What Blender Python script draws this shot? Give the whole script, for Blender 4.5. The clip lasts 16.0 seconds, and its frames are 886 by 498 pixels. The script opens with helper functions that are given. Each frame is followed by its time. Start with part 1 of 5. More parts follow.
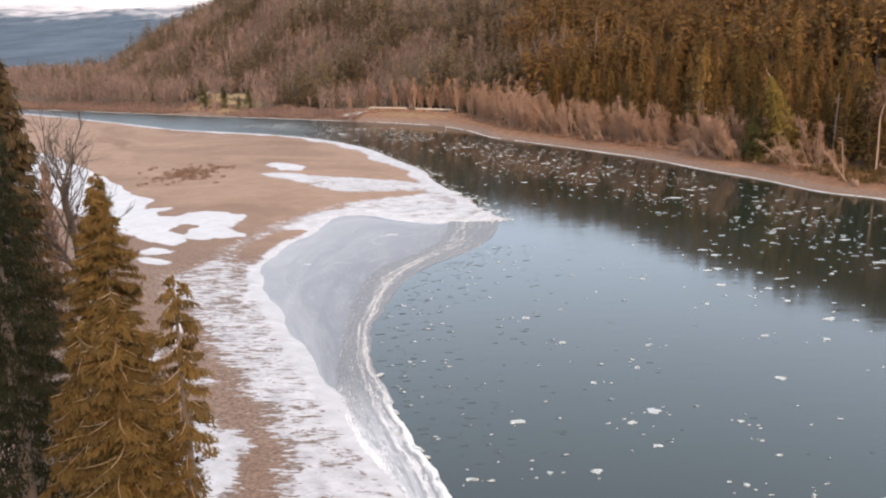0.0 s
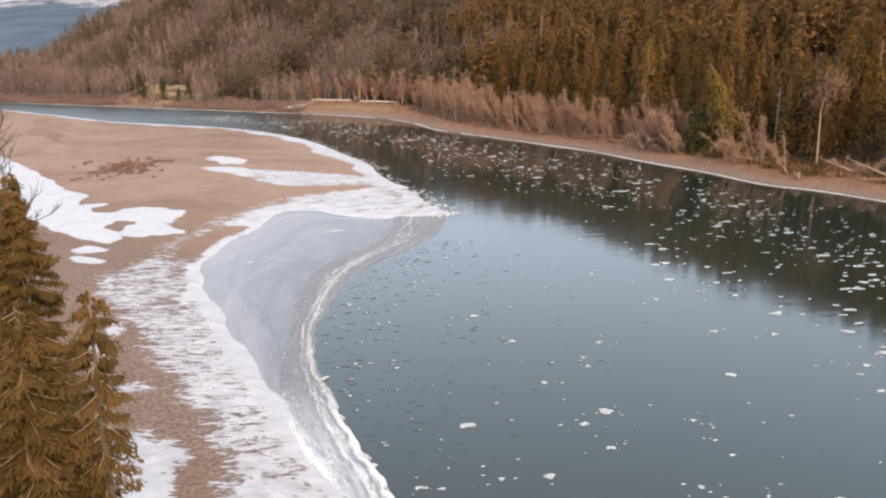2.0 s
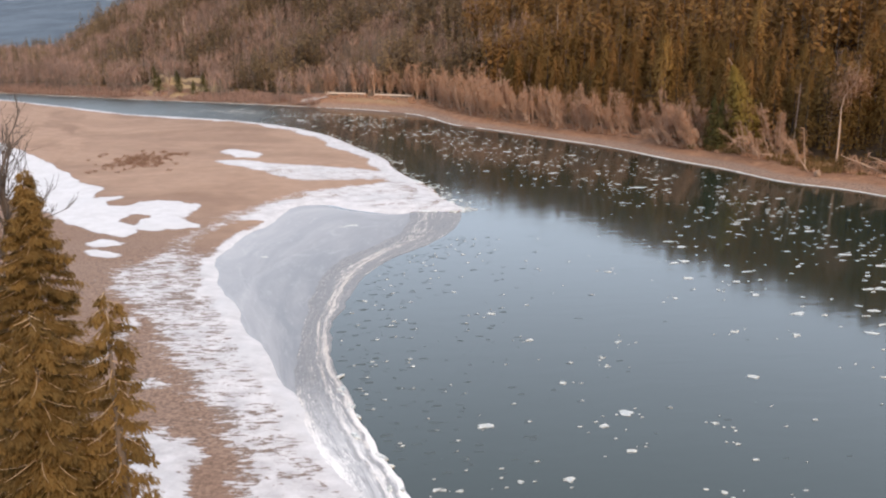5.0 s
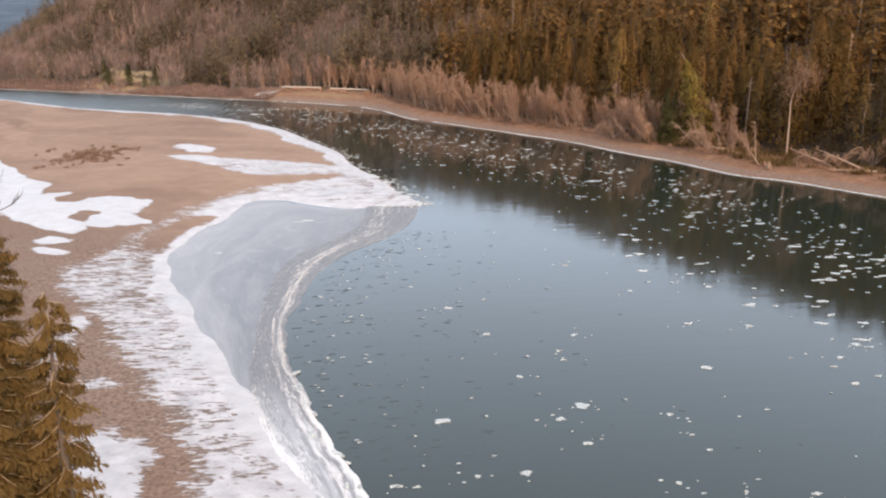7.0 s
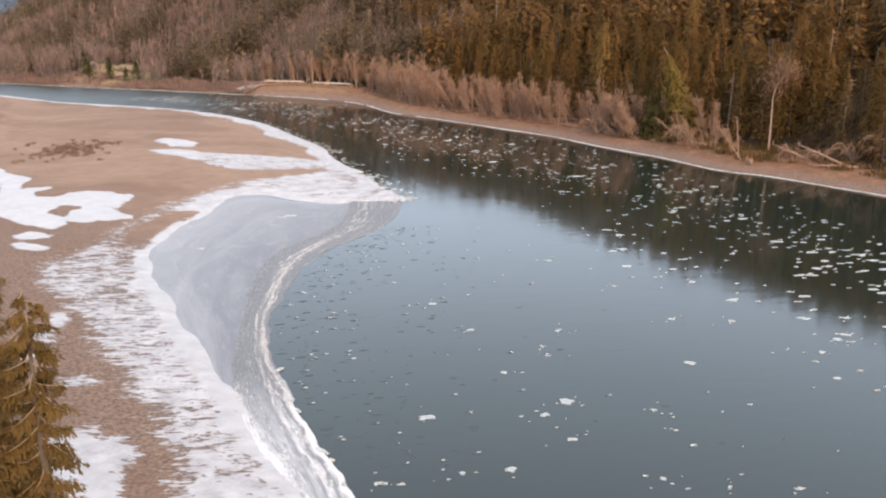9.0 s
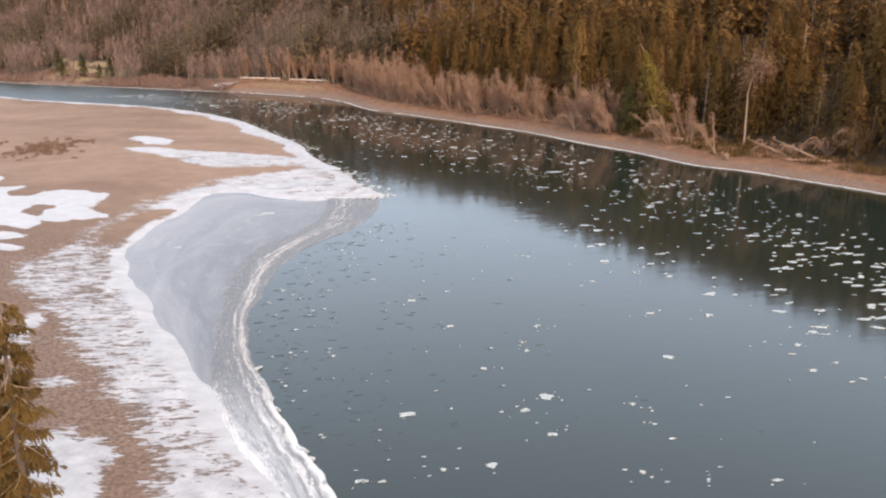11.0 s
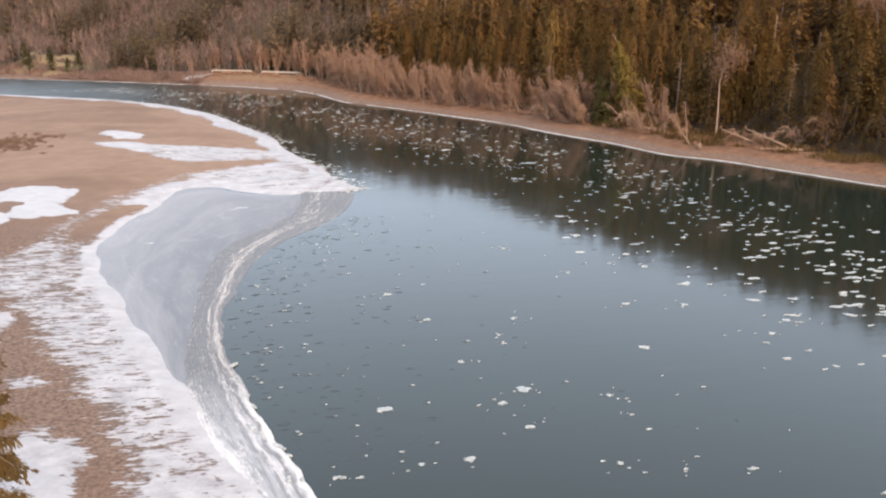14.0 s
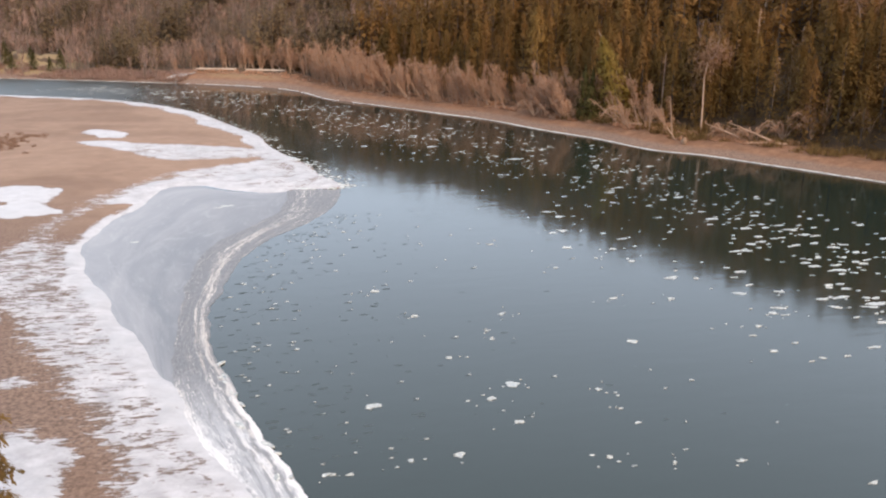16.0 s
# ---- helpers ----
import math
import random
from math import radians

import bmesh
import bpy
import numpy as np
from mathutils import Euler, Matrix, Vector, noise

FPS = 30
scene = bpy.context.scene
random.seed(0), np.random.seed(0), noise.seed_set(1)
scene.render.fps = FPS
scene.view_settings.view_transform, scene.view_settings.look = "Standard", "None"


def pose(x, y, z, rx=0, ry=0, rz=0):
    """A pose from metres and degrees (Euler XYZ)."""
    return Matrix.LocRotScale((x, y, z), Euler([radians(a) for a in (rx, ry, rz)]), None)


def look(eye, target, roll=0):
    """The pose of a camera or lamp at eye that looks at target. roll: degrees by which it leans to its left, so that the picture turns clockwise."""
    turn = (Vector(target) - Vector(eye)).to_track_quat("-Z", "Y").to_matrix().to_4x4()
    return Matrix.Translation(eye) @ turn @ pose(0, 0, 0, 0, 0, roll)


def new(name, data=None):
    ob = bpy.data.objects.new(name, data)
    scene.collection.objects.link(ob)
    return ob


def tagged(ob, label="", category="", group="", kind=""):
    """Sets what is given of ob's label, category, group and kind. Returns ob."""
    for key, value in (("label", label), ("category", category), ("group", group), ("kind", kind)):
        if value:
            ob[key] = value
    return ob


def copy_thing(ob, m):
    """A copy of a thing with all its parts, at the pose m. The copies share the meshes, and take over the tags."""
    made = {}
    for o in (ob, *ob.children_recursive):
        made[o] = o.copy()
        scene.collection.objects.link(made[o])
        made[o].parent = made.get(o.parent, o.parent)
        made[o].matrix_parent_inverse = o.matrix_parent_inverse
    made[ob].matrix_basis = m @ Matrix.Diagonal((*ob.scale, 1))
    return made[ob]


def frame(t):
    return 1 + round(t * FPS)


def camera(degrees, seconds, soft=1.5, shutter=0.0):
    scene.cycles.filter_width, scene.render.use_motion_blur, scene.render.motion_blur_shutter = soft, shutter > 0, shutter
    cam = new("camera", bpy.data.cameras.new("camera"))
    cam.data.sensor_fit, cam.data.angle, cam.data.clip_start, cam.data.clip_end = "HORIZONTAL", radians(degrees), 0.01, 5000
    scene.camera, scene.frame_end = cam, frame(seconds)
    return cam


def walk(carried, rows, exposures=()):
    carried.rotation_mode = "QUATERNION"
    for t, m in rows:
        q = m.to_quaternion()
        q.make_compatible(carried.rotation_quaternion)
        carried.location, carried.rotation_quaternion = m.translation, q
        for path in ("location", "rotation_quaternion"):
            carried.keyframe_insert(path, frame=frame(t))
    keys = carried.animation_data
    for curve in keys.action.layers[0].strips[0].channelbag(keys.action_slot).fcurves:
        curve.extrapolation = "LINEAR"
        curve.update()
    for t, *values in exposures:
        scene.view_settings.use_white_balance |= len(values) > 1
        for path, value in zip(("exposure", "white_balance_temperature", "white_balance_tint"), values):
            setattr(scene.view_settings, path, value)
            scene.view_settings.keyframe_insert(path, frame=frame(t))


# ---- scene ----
cam = camera(53.33, 16.0, soft=2.2)
# seconds, x, y, z, turn to the right, tilt up, lean to the right
PATH = [
    (0, 0.00, 0.00, 30.00, 1.04, -13.39, 0.74),
    (0.5, 0.05, 0.61, 29.98, 1.88, -13.54, 0.67),
    (1, 0.07, 1.22, 29.97, 2.87, -13.71, 0.53),
    (1.5, 0.06, 1.85, 29.95, 3.76, -13.83, 0.46),
    (2, 0.05, 2.46, 29.94, 4.62, -13.93, 0.32),
    (2.5, 0.03, 3.00, 29.95, 4.52, -14.00, 0.23),
    (3, 0.00, 3.34, 29.98, 2.39, -13.99, 0.15),
    (3.2, -0.03, 3.43, 30.01, 2.01, -13.92, 0.04),
    (3.5, -0.06, 3.47, 30.01, 1.78, -13.95, 0.05),
    (5.5, -0.40, 3.61, 30.03, 4.76, -14.44, 0.07),
    (6, -0.34, 3.69, 30.00, 5.52, -14.51, -0.01),
    (6.5, -0.25, 3.76, 29.99, 6.03, -14.63, -0.12),
    (7, -0.18, 3.87, 29.98, 6.63, -14.71, -0.20),
    (7.5, -0.15, 3.97, 29.99, 6.99, -14.82, -0.31),
    (8, -0.13, 4.03, 30.01, 7.14, -14.90, -0.34),
    (8.5, -0.15, 4.08, 30.03, 7.34, -14.98, -0.39),
    (9, -0.22, 4.16, 30.02, 7.75, -15.06, -0.46),
    (11.5, -0.25, 4.24, 30.03, 9.46, -15.39, -0.33),
    (12, -0.21, 4.30, 30.05, 9.72, -15.52, -0.30),
    (12.5, -0.19, 4.36, 30.07, 10.08, -15.59, -0.27),
    (13, -0.17, 4.41, 30.09, 10.37, -15.67, -0.22),
    (13.5, -0.17, 4.48, 30.11, 10.60, -15.77, -0.17),
    (14, -0.20, 4.56, 30.11, 10.86, -15.84, -0.13),
    (14.5, -0.24, 4.61, 30.09, 11.12, -15.88, -0.05),
    (15, -0.26, 4.63, 30.06, 11.37, -15.93, -0.02),
    (15.5, -0.27, 4.66, 30.01, 11.58, -15.96, 0.08),
    (16, -0.26, 4.68, 29.95, 11.77, -16.01, 0.13),
]


def gaze(x, y, z, turn, tilt, lean):
    a, b = radians(turn), radians(tilt)
    ahead = Vector((math.sin(a) * math.cos(b), math.cos(a) * math.cos(b), math.sin(b)))
    return look((x, y, z), Vector((x, y, z)) + 10 * ahead, -lean)


walk(cam, [(t, gaze(*row)) for t, *row in PATH])

# ---- light ----
world = bpy.data.worlds.new("overcast_sky")
scene.world = world
world.use_nodes = True
_wn, _wl = world.node_tree.nodes, world.node_tree.links
_sky = _wn.new("ShaderNodeTexSky")
_sky.sky_type, _sky.sun_disc = "NISHITA", False
_sky.sun_elevation, _sky.sun_rotation = radians(32), radians(160)
_sky.air_density, _sky.dust_density = 1.0, 3.0
_bg = _wn["Background"]
_dim = _wn.new("ShaderNodeMix")
_dim.data_type, _dim.blend_type = "RGBA", "MIX"
_dim.inputs[0].default_value = 0.78
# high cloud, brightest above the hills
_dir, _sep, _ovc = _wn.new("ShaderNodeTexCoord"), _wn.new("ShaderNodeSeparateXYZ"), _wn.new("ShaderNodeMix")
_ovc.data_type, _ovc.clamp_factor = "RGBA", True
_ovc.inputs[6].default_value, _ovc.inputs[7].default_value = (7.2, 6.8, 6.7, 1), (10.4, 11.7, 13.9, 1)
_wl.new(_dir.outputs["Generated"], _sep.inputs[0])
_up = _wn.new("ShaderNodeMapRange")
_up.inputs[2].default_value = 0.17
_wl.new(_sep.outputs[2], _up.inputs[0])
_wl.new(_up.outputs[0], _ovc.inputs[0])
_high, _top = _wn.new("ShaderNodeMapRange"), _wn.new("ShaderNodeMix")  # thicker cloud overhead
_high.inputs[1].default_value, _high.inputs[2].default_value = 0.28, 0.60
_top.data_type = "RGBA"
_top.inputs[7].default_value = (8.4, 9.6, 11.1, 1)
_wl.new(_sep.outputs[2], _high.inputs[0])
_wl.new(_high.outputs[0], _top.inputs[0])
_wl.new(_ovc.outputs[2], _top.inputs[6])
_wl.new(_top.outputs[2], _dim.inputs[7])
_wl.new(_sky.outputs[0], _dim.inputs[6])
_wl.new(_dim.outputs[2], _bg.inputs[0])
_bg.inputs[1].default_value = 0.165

_sun = bpy.data.lights.new("sun", "SUN")
_sun.energy, _sun.angle, _sun.color = 3.9, radians(20), (1.0, 0.685, 0.42)
new("sun", _sun).matrix_world = look((0, 0, 80), Vector((0, 0, 80)) + Vector((-0.30, 0.8, -0.55)))
scene.view_settings.exposure = 0.04


# ---- materials ----
class Mat:
    """A node material with short ways to add nodes."""

    def __init__(self, name):
        self.m = bpy.data.materials.new(name)
        self.m.use_nodes = True
        self.n, self.l = self.m.node_tree.nodes, self.m.node_tree.links
        self.b = self.n["Principled BSDF"]

    def set(self, socket, value):
        s = self.b.inputs[socket] if isinstance(socket, str) else socket
        if isinstance(value, bpy.types.NodeSocket):
            self.l.new(value, s)
        elif isinstance(value, tuple):
            s.default_value = (*value, 1) if len(value) == 3 and len(s.default_value) == 4 else value
        else:
            s.default_value = value

    def coords(self, scale=(1, 1, 1), turn=0.0, uv=False):
        if uv:
            src = self.n.new("ShaderNodeUVMap").outputs[0]
        else:
            src = self.n.new("ShaderNodeNewGeometry").outputs["Position"]
        mp = self.n.new("ShaderNodeMapping")
        self.l.new(src, mp.inputs[0])
        mp.inputs["Scale"].default_value = scale
        mp.inputs["Rotation"].default_value = (0, 0, radians(turn))
        return mp.outputs[0]

    def noise(self, scale, detail=4, rough=0.55, at=None, distort=0.0):
        t = self.n.new("ShaderNodeTexNoise")
        t.inputs["Scale"].default_value, t.inputs["Detail"].default_value = scale, detail
        t.inputs["Roughness"].default_value, t.inputs["Distortion"].default_value = rough, distort
        self.l.new(at if at is not None else self.coords(), t.inputs["Vector"])
        return t.outputs["Fac"]

    def math(self, op, a, b=0.0, c=0.0):
        t = self.n.new("ShaderNodeMath")
        t.operation = op
        for s, v in zip(t.inputs, (a, b, c)):
            self.set(s, v)
        return t.outputs[0]

    def ramp(self, x, lo, hi, a=0.0, b=1.0):
        t = self.n.new("ShaderNodeMapRange")
        for s, v in zip(t.inputs, (x, lo, hi, a, b)):
            self.set(s, v)
        return t.outputs[0]

    def mix(self, f, a, b):
        t = self.n.new("ShaderNodeMix")
        t.data_type = "RGBA"
        self.set(t.inputs[0], f)
        self.set(t.inputs[6], a)
        self.set(t.inputs[7], b)
        return t.outputs[2]

    def attr(self, name):
        t = self.n.new("ShaderNodeAttribute")
        t.attribute_name = name
        return t.outputs["Fac"]

    def island(self):
        return self.n.new("ShaderNodeNewGeometry").outputs["Random Per Island"]

    def object_random(self):
        return self.n.new("ShaderNodeObjectInfo").outputs["Random"]

    def bump(self, height, strength=0.3, distance=0.1):
        t = self.n.new("ShaderNodeBump")
        t.inputs["Strength"].default_value, t.inputs["Distance"].default_value = strength, distance
        self.l.new(height, t.inputs["Height"])
        self.l.new(t.outputs[0], self.b.inputs["Normal"])


def ground_material():
    """Gravel, sand, grass and forest litter, with snow where it lies."""
    k = Mat("gravel_and_snow")
    fine, mid, wide = k.noise(3.2, 5, 0.7), k.noise(0.35, 4, 0.6), k.noise(0.03, 3)
    stone = k.mix(k.ramp(fine, 0.32, 0.68), (0.075, 0.05, 0.038), (0.275, 0.185, 0.142))
    sand = k.mix(mid, (0.185, 0.122, 0.087), (0.335, 0.222, 0.162))
    bar = k.mix(k.ramp(k.math("ADD", k.attr("sand"), k.math("MULTIPLY", k.math("SUBTRACT", wide, 0.5), 0.8)), 0.25, 0.75), stone, sand)
    band = k.ramp(k.noise(1.0, 5, 0.62, k.coords((0.022, 0.034, 1), -16), 0.8), 0.44, 0.66, 0, 0.75)
    bar = k.mix(band, bar, k.mix(fine, (0.115, 0.068, 0.046), (0.205, 0.126, 0.089)))
    litter = k.mix(k.ramp(k.math("ADD", k.math("MULTIPLY", mid, 0.6), k.math("MULTIPLY", k.noise(1.1, 5, 0.7), 0.6)), 0.35, 0.85), (0.095, 0.048, 0.028), (0.27, 0.145, 0.088))
    # under the far trees the ground colour is darkened to stand for their shade
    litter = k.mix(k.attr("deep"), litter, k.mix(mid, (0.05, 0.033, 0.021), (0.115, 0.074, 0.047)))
    grass = k.mix(fine, (0.16, 0.112, 0.062), (0.29, 0.208, 0.112))
    soil = k.mix(k.ramp(k.attr("grass"), 0.3, 0.7), litter, grass)
    land = k.mix(k.ramp(k.math("ADD", k.attr("wood"), k.math("MULTIPLY", k.math("SUBTRACT", mid, 0.5), 0.5)), 0.3, 0.7), bar, soil)
    streak = k.noise(1.0, 5, 0.62, k.coords((0.45, 0.9, 1), 8), 0.6)
    mark = k.noise(1.0, 4, 0.62, k.coords((0.62, 2.1, 1), 7), 0.7)
    grit = k.noise(1.0, 3, 0.6, k.coords((2.2, 4.0, 1), 7), 0.5)
    loose = k.math("ADD", k.math("MULTIPLY", k.math("SUBTRACT", streak, 0.5), 1.1), k.math("MULTIPLY", k.math("SUBTRACT", mark, 0.5), 2.2))
    loose = k.math("ADD", loose, k.math("MULTIPLY", k.math("SUBTRACT", grit, 0.5), 1.2))
    loose = k.math("ADD", loose, k.math("MULTIPLY", k.math("SUBTRACT", k.noise(0.22, 4, 0.6, k.coords((0.7, 1.1, 1))), 0.5), 0.9))
    firm = k.ramp(k.attr("firm"), 0, 1, 1.0, 0.16)  # wind-packed drifts keep clean edges
    s = k.math("ADD", k.attr("snow"), k.math("MULTIPLY", loose, firm))
    cover = k.ramp(s, -0.08, 0.16)
    white = k.mix(k.ramp(k.noise(0.5, 6, 0.68), 0.32, 0.62), (0.32, 0.308, 0.322), (0.485, 0.473, 0.488))
    white = k.mix(k.ramp(k.noise(0.10, 4, 0.6), 0.50, 0.66, 0, 0.55), white, (0.37, 0.374, 0.392))
    white = k.mix(k.ramp(k.attr("firm"), 0.2, 1.0, 0, 0.5), white, (0.465, 0.462, 0.48))
    land = k.mix(k.ramp(k.attr("snow"), -0.2, 0.15, 0, 0.55), land, k.mix(fine, (0.085, 0.070, 0.065), (0.21, 0.178, 0.165)))  # wet frozen gravel between the snow
    k.set("Base Color", k.mix(cover, land, white))
    k.set("Roughness", k.ramp(cover, 0, 1, 0.95, 0.6))
    k.set("Specular IOR Level", 0.25)
    k.bump(k.math("ADD", k.math("MULTIPLY", fine, 0.5), k.math("ADD", k.math("MULTIPLY", cover, 0.5), streak)), 0.6, 0.12)
    return k.m


def water_material():
    k = Mat("river_water")
    ripple = k.noise(1.0, 4, 0.6, k.coords((0.7, 1.1, 1), 25))
    slow = k.noise(0.06, 3, 0.5, k.coords((1, 0.6, 1), -30))
    k.set("Base Color", k.mix(slow, (0.011, 0.017, 0.013), (0.015, 0.023, 0.019)))
    k.set("IOR", 1.46)
    pos = k.n.new("ShaderNodeSeparateXYZ")
    k.l.new(k.n.new("ShaderNodeNewGeometry").outputs["Position"], pos.inputs[0])
    riffle = k.ramp(pos.outputs[0], -12, -60, 1, 18)  # broken water where the river comes in over shallows
    swell = k.noise(1.0, 3, 0.55, k.coords((0.16, 0.42, 1), -18), 0.4)
    k.bump(k.math("ADD", k.math("MULTIPLY", ripple, riffle), k.math("MULTIPLY", swell, 6.0)), 0.035, 0.06)
    k.set("Roughness", k.math("ADD", k.ramp(slow, 0.3, 0.7, 0.055, 0.10), k.ramp(riffle, 1, 16, 0.0, 0.30)))
    return k.m


def bay_ice_material():
    k = Mat("grey_bay_ice")
    broad, fine = k.noise(1.0, 5, 0.62, k.coords((3.0, 0.055, 1), 0, True), 1.8), k.noise(1.0, 5, 0.65, k.coords((12.0, 0.35, 1), 0, True), 1.2)
    across = k.n.new("ShaderNodeSeparateXYZ")
    k.l.new(k.coords(uv=True), across.inputs[0])
    tone = k.math("ADD", broad, k.ramp(across.outputs[0], 0.0, 1.0, 0.10, -0.16))
    c = k.mix(k.ramp(tone, 0.25, 0.75), (0.158, 0.164, 0.180), (0.315, 0.318, 0.338))
    k.set("Base Color", k.mix(k.ramp(fine, 0.54, 0.8, 0, 0.4), c, (0.42, 0.425, 0.435)))
    k.set("Roughness", k.ramp(broad, 0.3, 0.7, 0.35, 0.55))
    k.set("IOR", 1.31)
    k.bump(fine, 0.1, 0.03)
    return k.m


def slush_material():
    """Frozen slush drawn out in long thin streaks along the current."""
    k = Mat("streaked_slush")
    long = k.noise(1.0, 5, 0.65, k.coords((9.0, 0.20, 1), 0, True), 1.4)
    fleck = k.noise(1.0, 4, 0.7, k.coords((26.0, 1.9, 1), 0, True))
    drawn = k.noise(1.0, 3, 0.55, k.coords((6.5, 0.045, 1), 0, True), 0.5)
    thread = k.ramp(k.math("ABSOLUTE", k.math("SUBTRACT", drawn, 0.5)), 0.0, 0.035, 1, 0)
    broken = k.ramp(fleck, 0.42, 0.62)
    crest = k.attr("crest")
    s = k.math("ADD", k.math("ADD", k.math("MULTIPLY", long, 1.2), k.math("MULTIPLY", fleck, 0.6)), k.math("MULTIPLY", crest, 0.40))
    s = k.math("ADD", s, k.math("MULTIPLY", k.math("MULTIPLY", thread, broken), 0.62))
    f = k.ramp(k.math("ADD", s, k.attr("frost")), 1.14, 1.58)
    pale = k.attr("pale")
    base = k.mix(k.ramp(fleck, 0.3, 0.7), (0.085, 0.088, 0.097), (0.215, 0.212, 0.22))
    base = k.mix(k.ramp(long, 0.5, 0.72, 0, 0.5), base, (0.29, 0.265, 0.25))
    base = k.mix(k.math("MULTIPLY", pale, k.ramp(long, 0.30, 0.50, 0.25, 0.95)), base, (0.37, 0.372, 0.39))
    k.set("Base Color", k.mix(f, base, k.mix(pale, (0.55, 0.50, 0.46), (0.60, 0.585, 0.59))))
    k.set("Roughness", 0.55)
    k.bump(s, 0.5, 0.1)
    return k.m


def white_ice_material():
    k = Mat("white_ice")
    a = k.ramp(k.noise(3.4, 6, 0.72), 0.40, 0.64)
    c = k.mix(a, (0.15, 0.175, 0.185), (0.70, 0.69, 0.65))
    k.set("Base Color", k.mix(k.ramp(k.object_random(), 0, 1, 0.0, 0.35), c, (0.55, 0.60, 0.63)))
    k.set("Roughness", 0.6)
    k.bump(a, 0.6, 0.05)
    return k.m


def foliage_material(name, dark, light, rough=0.85, thin=0.4):
    """Needles, sprays or twigs, which let part of the light through."""
    k = Mat(name)
    t = k.math("ADD", k.math("MULTIPLY", k.island(), 0.05), k.math("ADD", k.math("MULTIPLY", k.attr("tint"), 0.50), k.math("MULTIPLY", k.object_random(), 0.40)))
    c = k.mix(t, dark, light)
    k.set("Base Color", c)
    k.set("Roughness", rough)
    k.set("Specular IOR Level", 0.1)
    leaf, both = k.n.new("ShaderNodeBsdfTranslucent"), k.n.new("ShaderNodeMixShader")
    k.l.new(c, leaf.inputs[0])
    both.inputs[0].default_value = thin
    k.l.new(k.b.outputs[0], both.inputs[1])
    k.l.new(leaf.outputs[0], both.inputs[2])
    k.l.new(both.outputs[0], k.n["Material Output"].inputs[0])
    return k.m


def bark_material(name, dark, light):
    k = Mat(name)
    k.set("Base Color", k.mix(k.noise(3.0, 5, 0.7, k.coords((3, 3, 0.5))), dark, light))
    k.set("Roughness", 0.9)
    return k.m


def plain_material(name, a, b, scale=2.0, rough=0.9, gloss=0.5):
    k = Mat(name)
    f = k.noise(scale, 5, 0.65)
    k.set("Base Color", k.mix(f, a, b))
    k.set("Roughness", rough)
    k.set("Specular IOR Level", gloss)
    k.bump(f, 0.4, 0.05)
    return k.m


M_GROUND, M_WATER, M_BAY, M_SLUSH, M_ICE = ground_material(), water_material(), bay_ice_material(), slush_material(), white_ice_material()
M_CONIFER = foliage_material("conifer_needles", (0.138, 0.077, 0.027), (0.355, 0.196, 0.070), thin=0.5)
M_DEEPGREEN = foliage_material("deep_green_needles", (0.104, 0.064, 0.022), (0.30, 0.178, 0.060), thin=0.5)
M_DULLGREEN = foliage_material("dull_green_needles", (0.105, 0.076, 0.043), (0.385, 0.262, 0.148), thin=0.5)
M_GOLD = foliage_material("yellow_green_needles", (0.155, 0.115, 0.03), (0.43, 0.30, 0.082))
M_LARCH = foliage_material("golden_brown_needles", (0.145, 0.090, 0.030), (0.40, 0.245, 0.080))
M_CEDAR = foliage_material("cedar_sprays", (0.055, 0.037, 0.014), (0.28, 0.172, 0.058))
# near spruces: the wood's shade is put into this almost black colour
M_SHADED_SPRUCE = foliage_material("shaded_spruce_needles", (0.012, 0.014, 0.008), (0.04, 0.038, 0.018))
M_GREYTWIG = foliage_material("grey_brown_twigs", (0.15, 0.100, 0.082), (0.47, 0.310, 0.245))
M_TWIG = foliage_material("bare_twigs", (0.24, 0.143, 0.092), (0.57, 0.342, 0.225))
M_BARK = bark_material("grey_brown_bark", (0.06, 0.045, 0.035), (0.19, 0.15, 0.12))
M_PALE = bark_material("pale_dead_wood", (0.24, 0.165, 0.12), (0.46, 0.325, 0.24))
M_SLURRY = plain_material("wet_grey_ice", (0.13, 0.16, 0.17), (0.52, 0.54, 0.54), 5.0, 0.5)
M_SNAG = bark_material("grey_dead_wood", (0.20, 0.155, 0.125), (0.40, 0.32, 0.265))
M_FLECK = plain_material("dark_skim_ice", (0.046, 0.060, 0.064), (0.082, 0.098, 0.104), 6.0, 0.9, 0.15)
# a darker bark than M_BARK, for the cottonwood and the conifer trunks
M_COTTON = bark_material("dark_bark", (0.028, 0.020, 0.016), (0.105, 0.078, 0.060))
M_CONCRETE = plain_material("pale_concrete", (0.36, 0.29, 0.235), (0.50, 0.42, 0.35), 1.5)
M_ROCK = plain_material("tan_rock", (0.16, 0.105, 0.07), (0.26, 0.175, 0.12), 1.2)
M_STRAW = foliage_material("dry_straw", (0.12, 0.078, 0.032), (0.27, 0.17, 0.07))


# ---- plan ----
def smooth(points, n=8, closed=False):
    """A Catmull-Rom curve through plan points."""
    p = np.array(points, float)
    p = np.vstack([p[-1], p, p[0], p[1]]) if closed else np.vstack([2 * p[0] - p[1], p, 2 * p[-1] - p[-2]])
    t = np.linspace(0, 1, n, endpoint=False)[:, None]
    out = [0.5 * (2 * b + (c - a) * t + (2 * a - 5 * b + 4 * c - d) * t**2 + (3 * b - a - 3 * c + d) * t**3) for a, b, c, d in zip(p, p[1:], p[2:], p[3:])]
    return np.vstack(out + ([] if closed else [p[-2:-1]]))


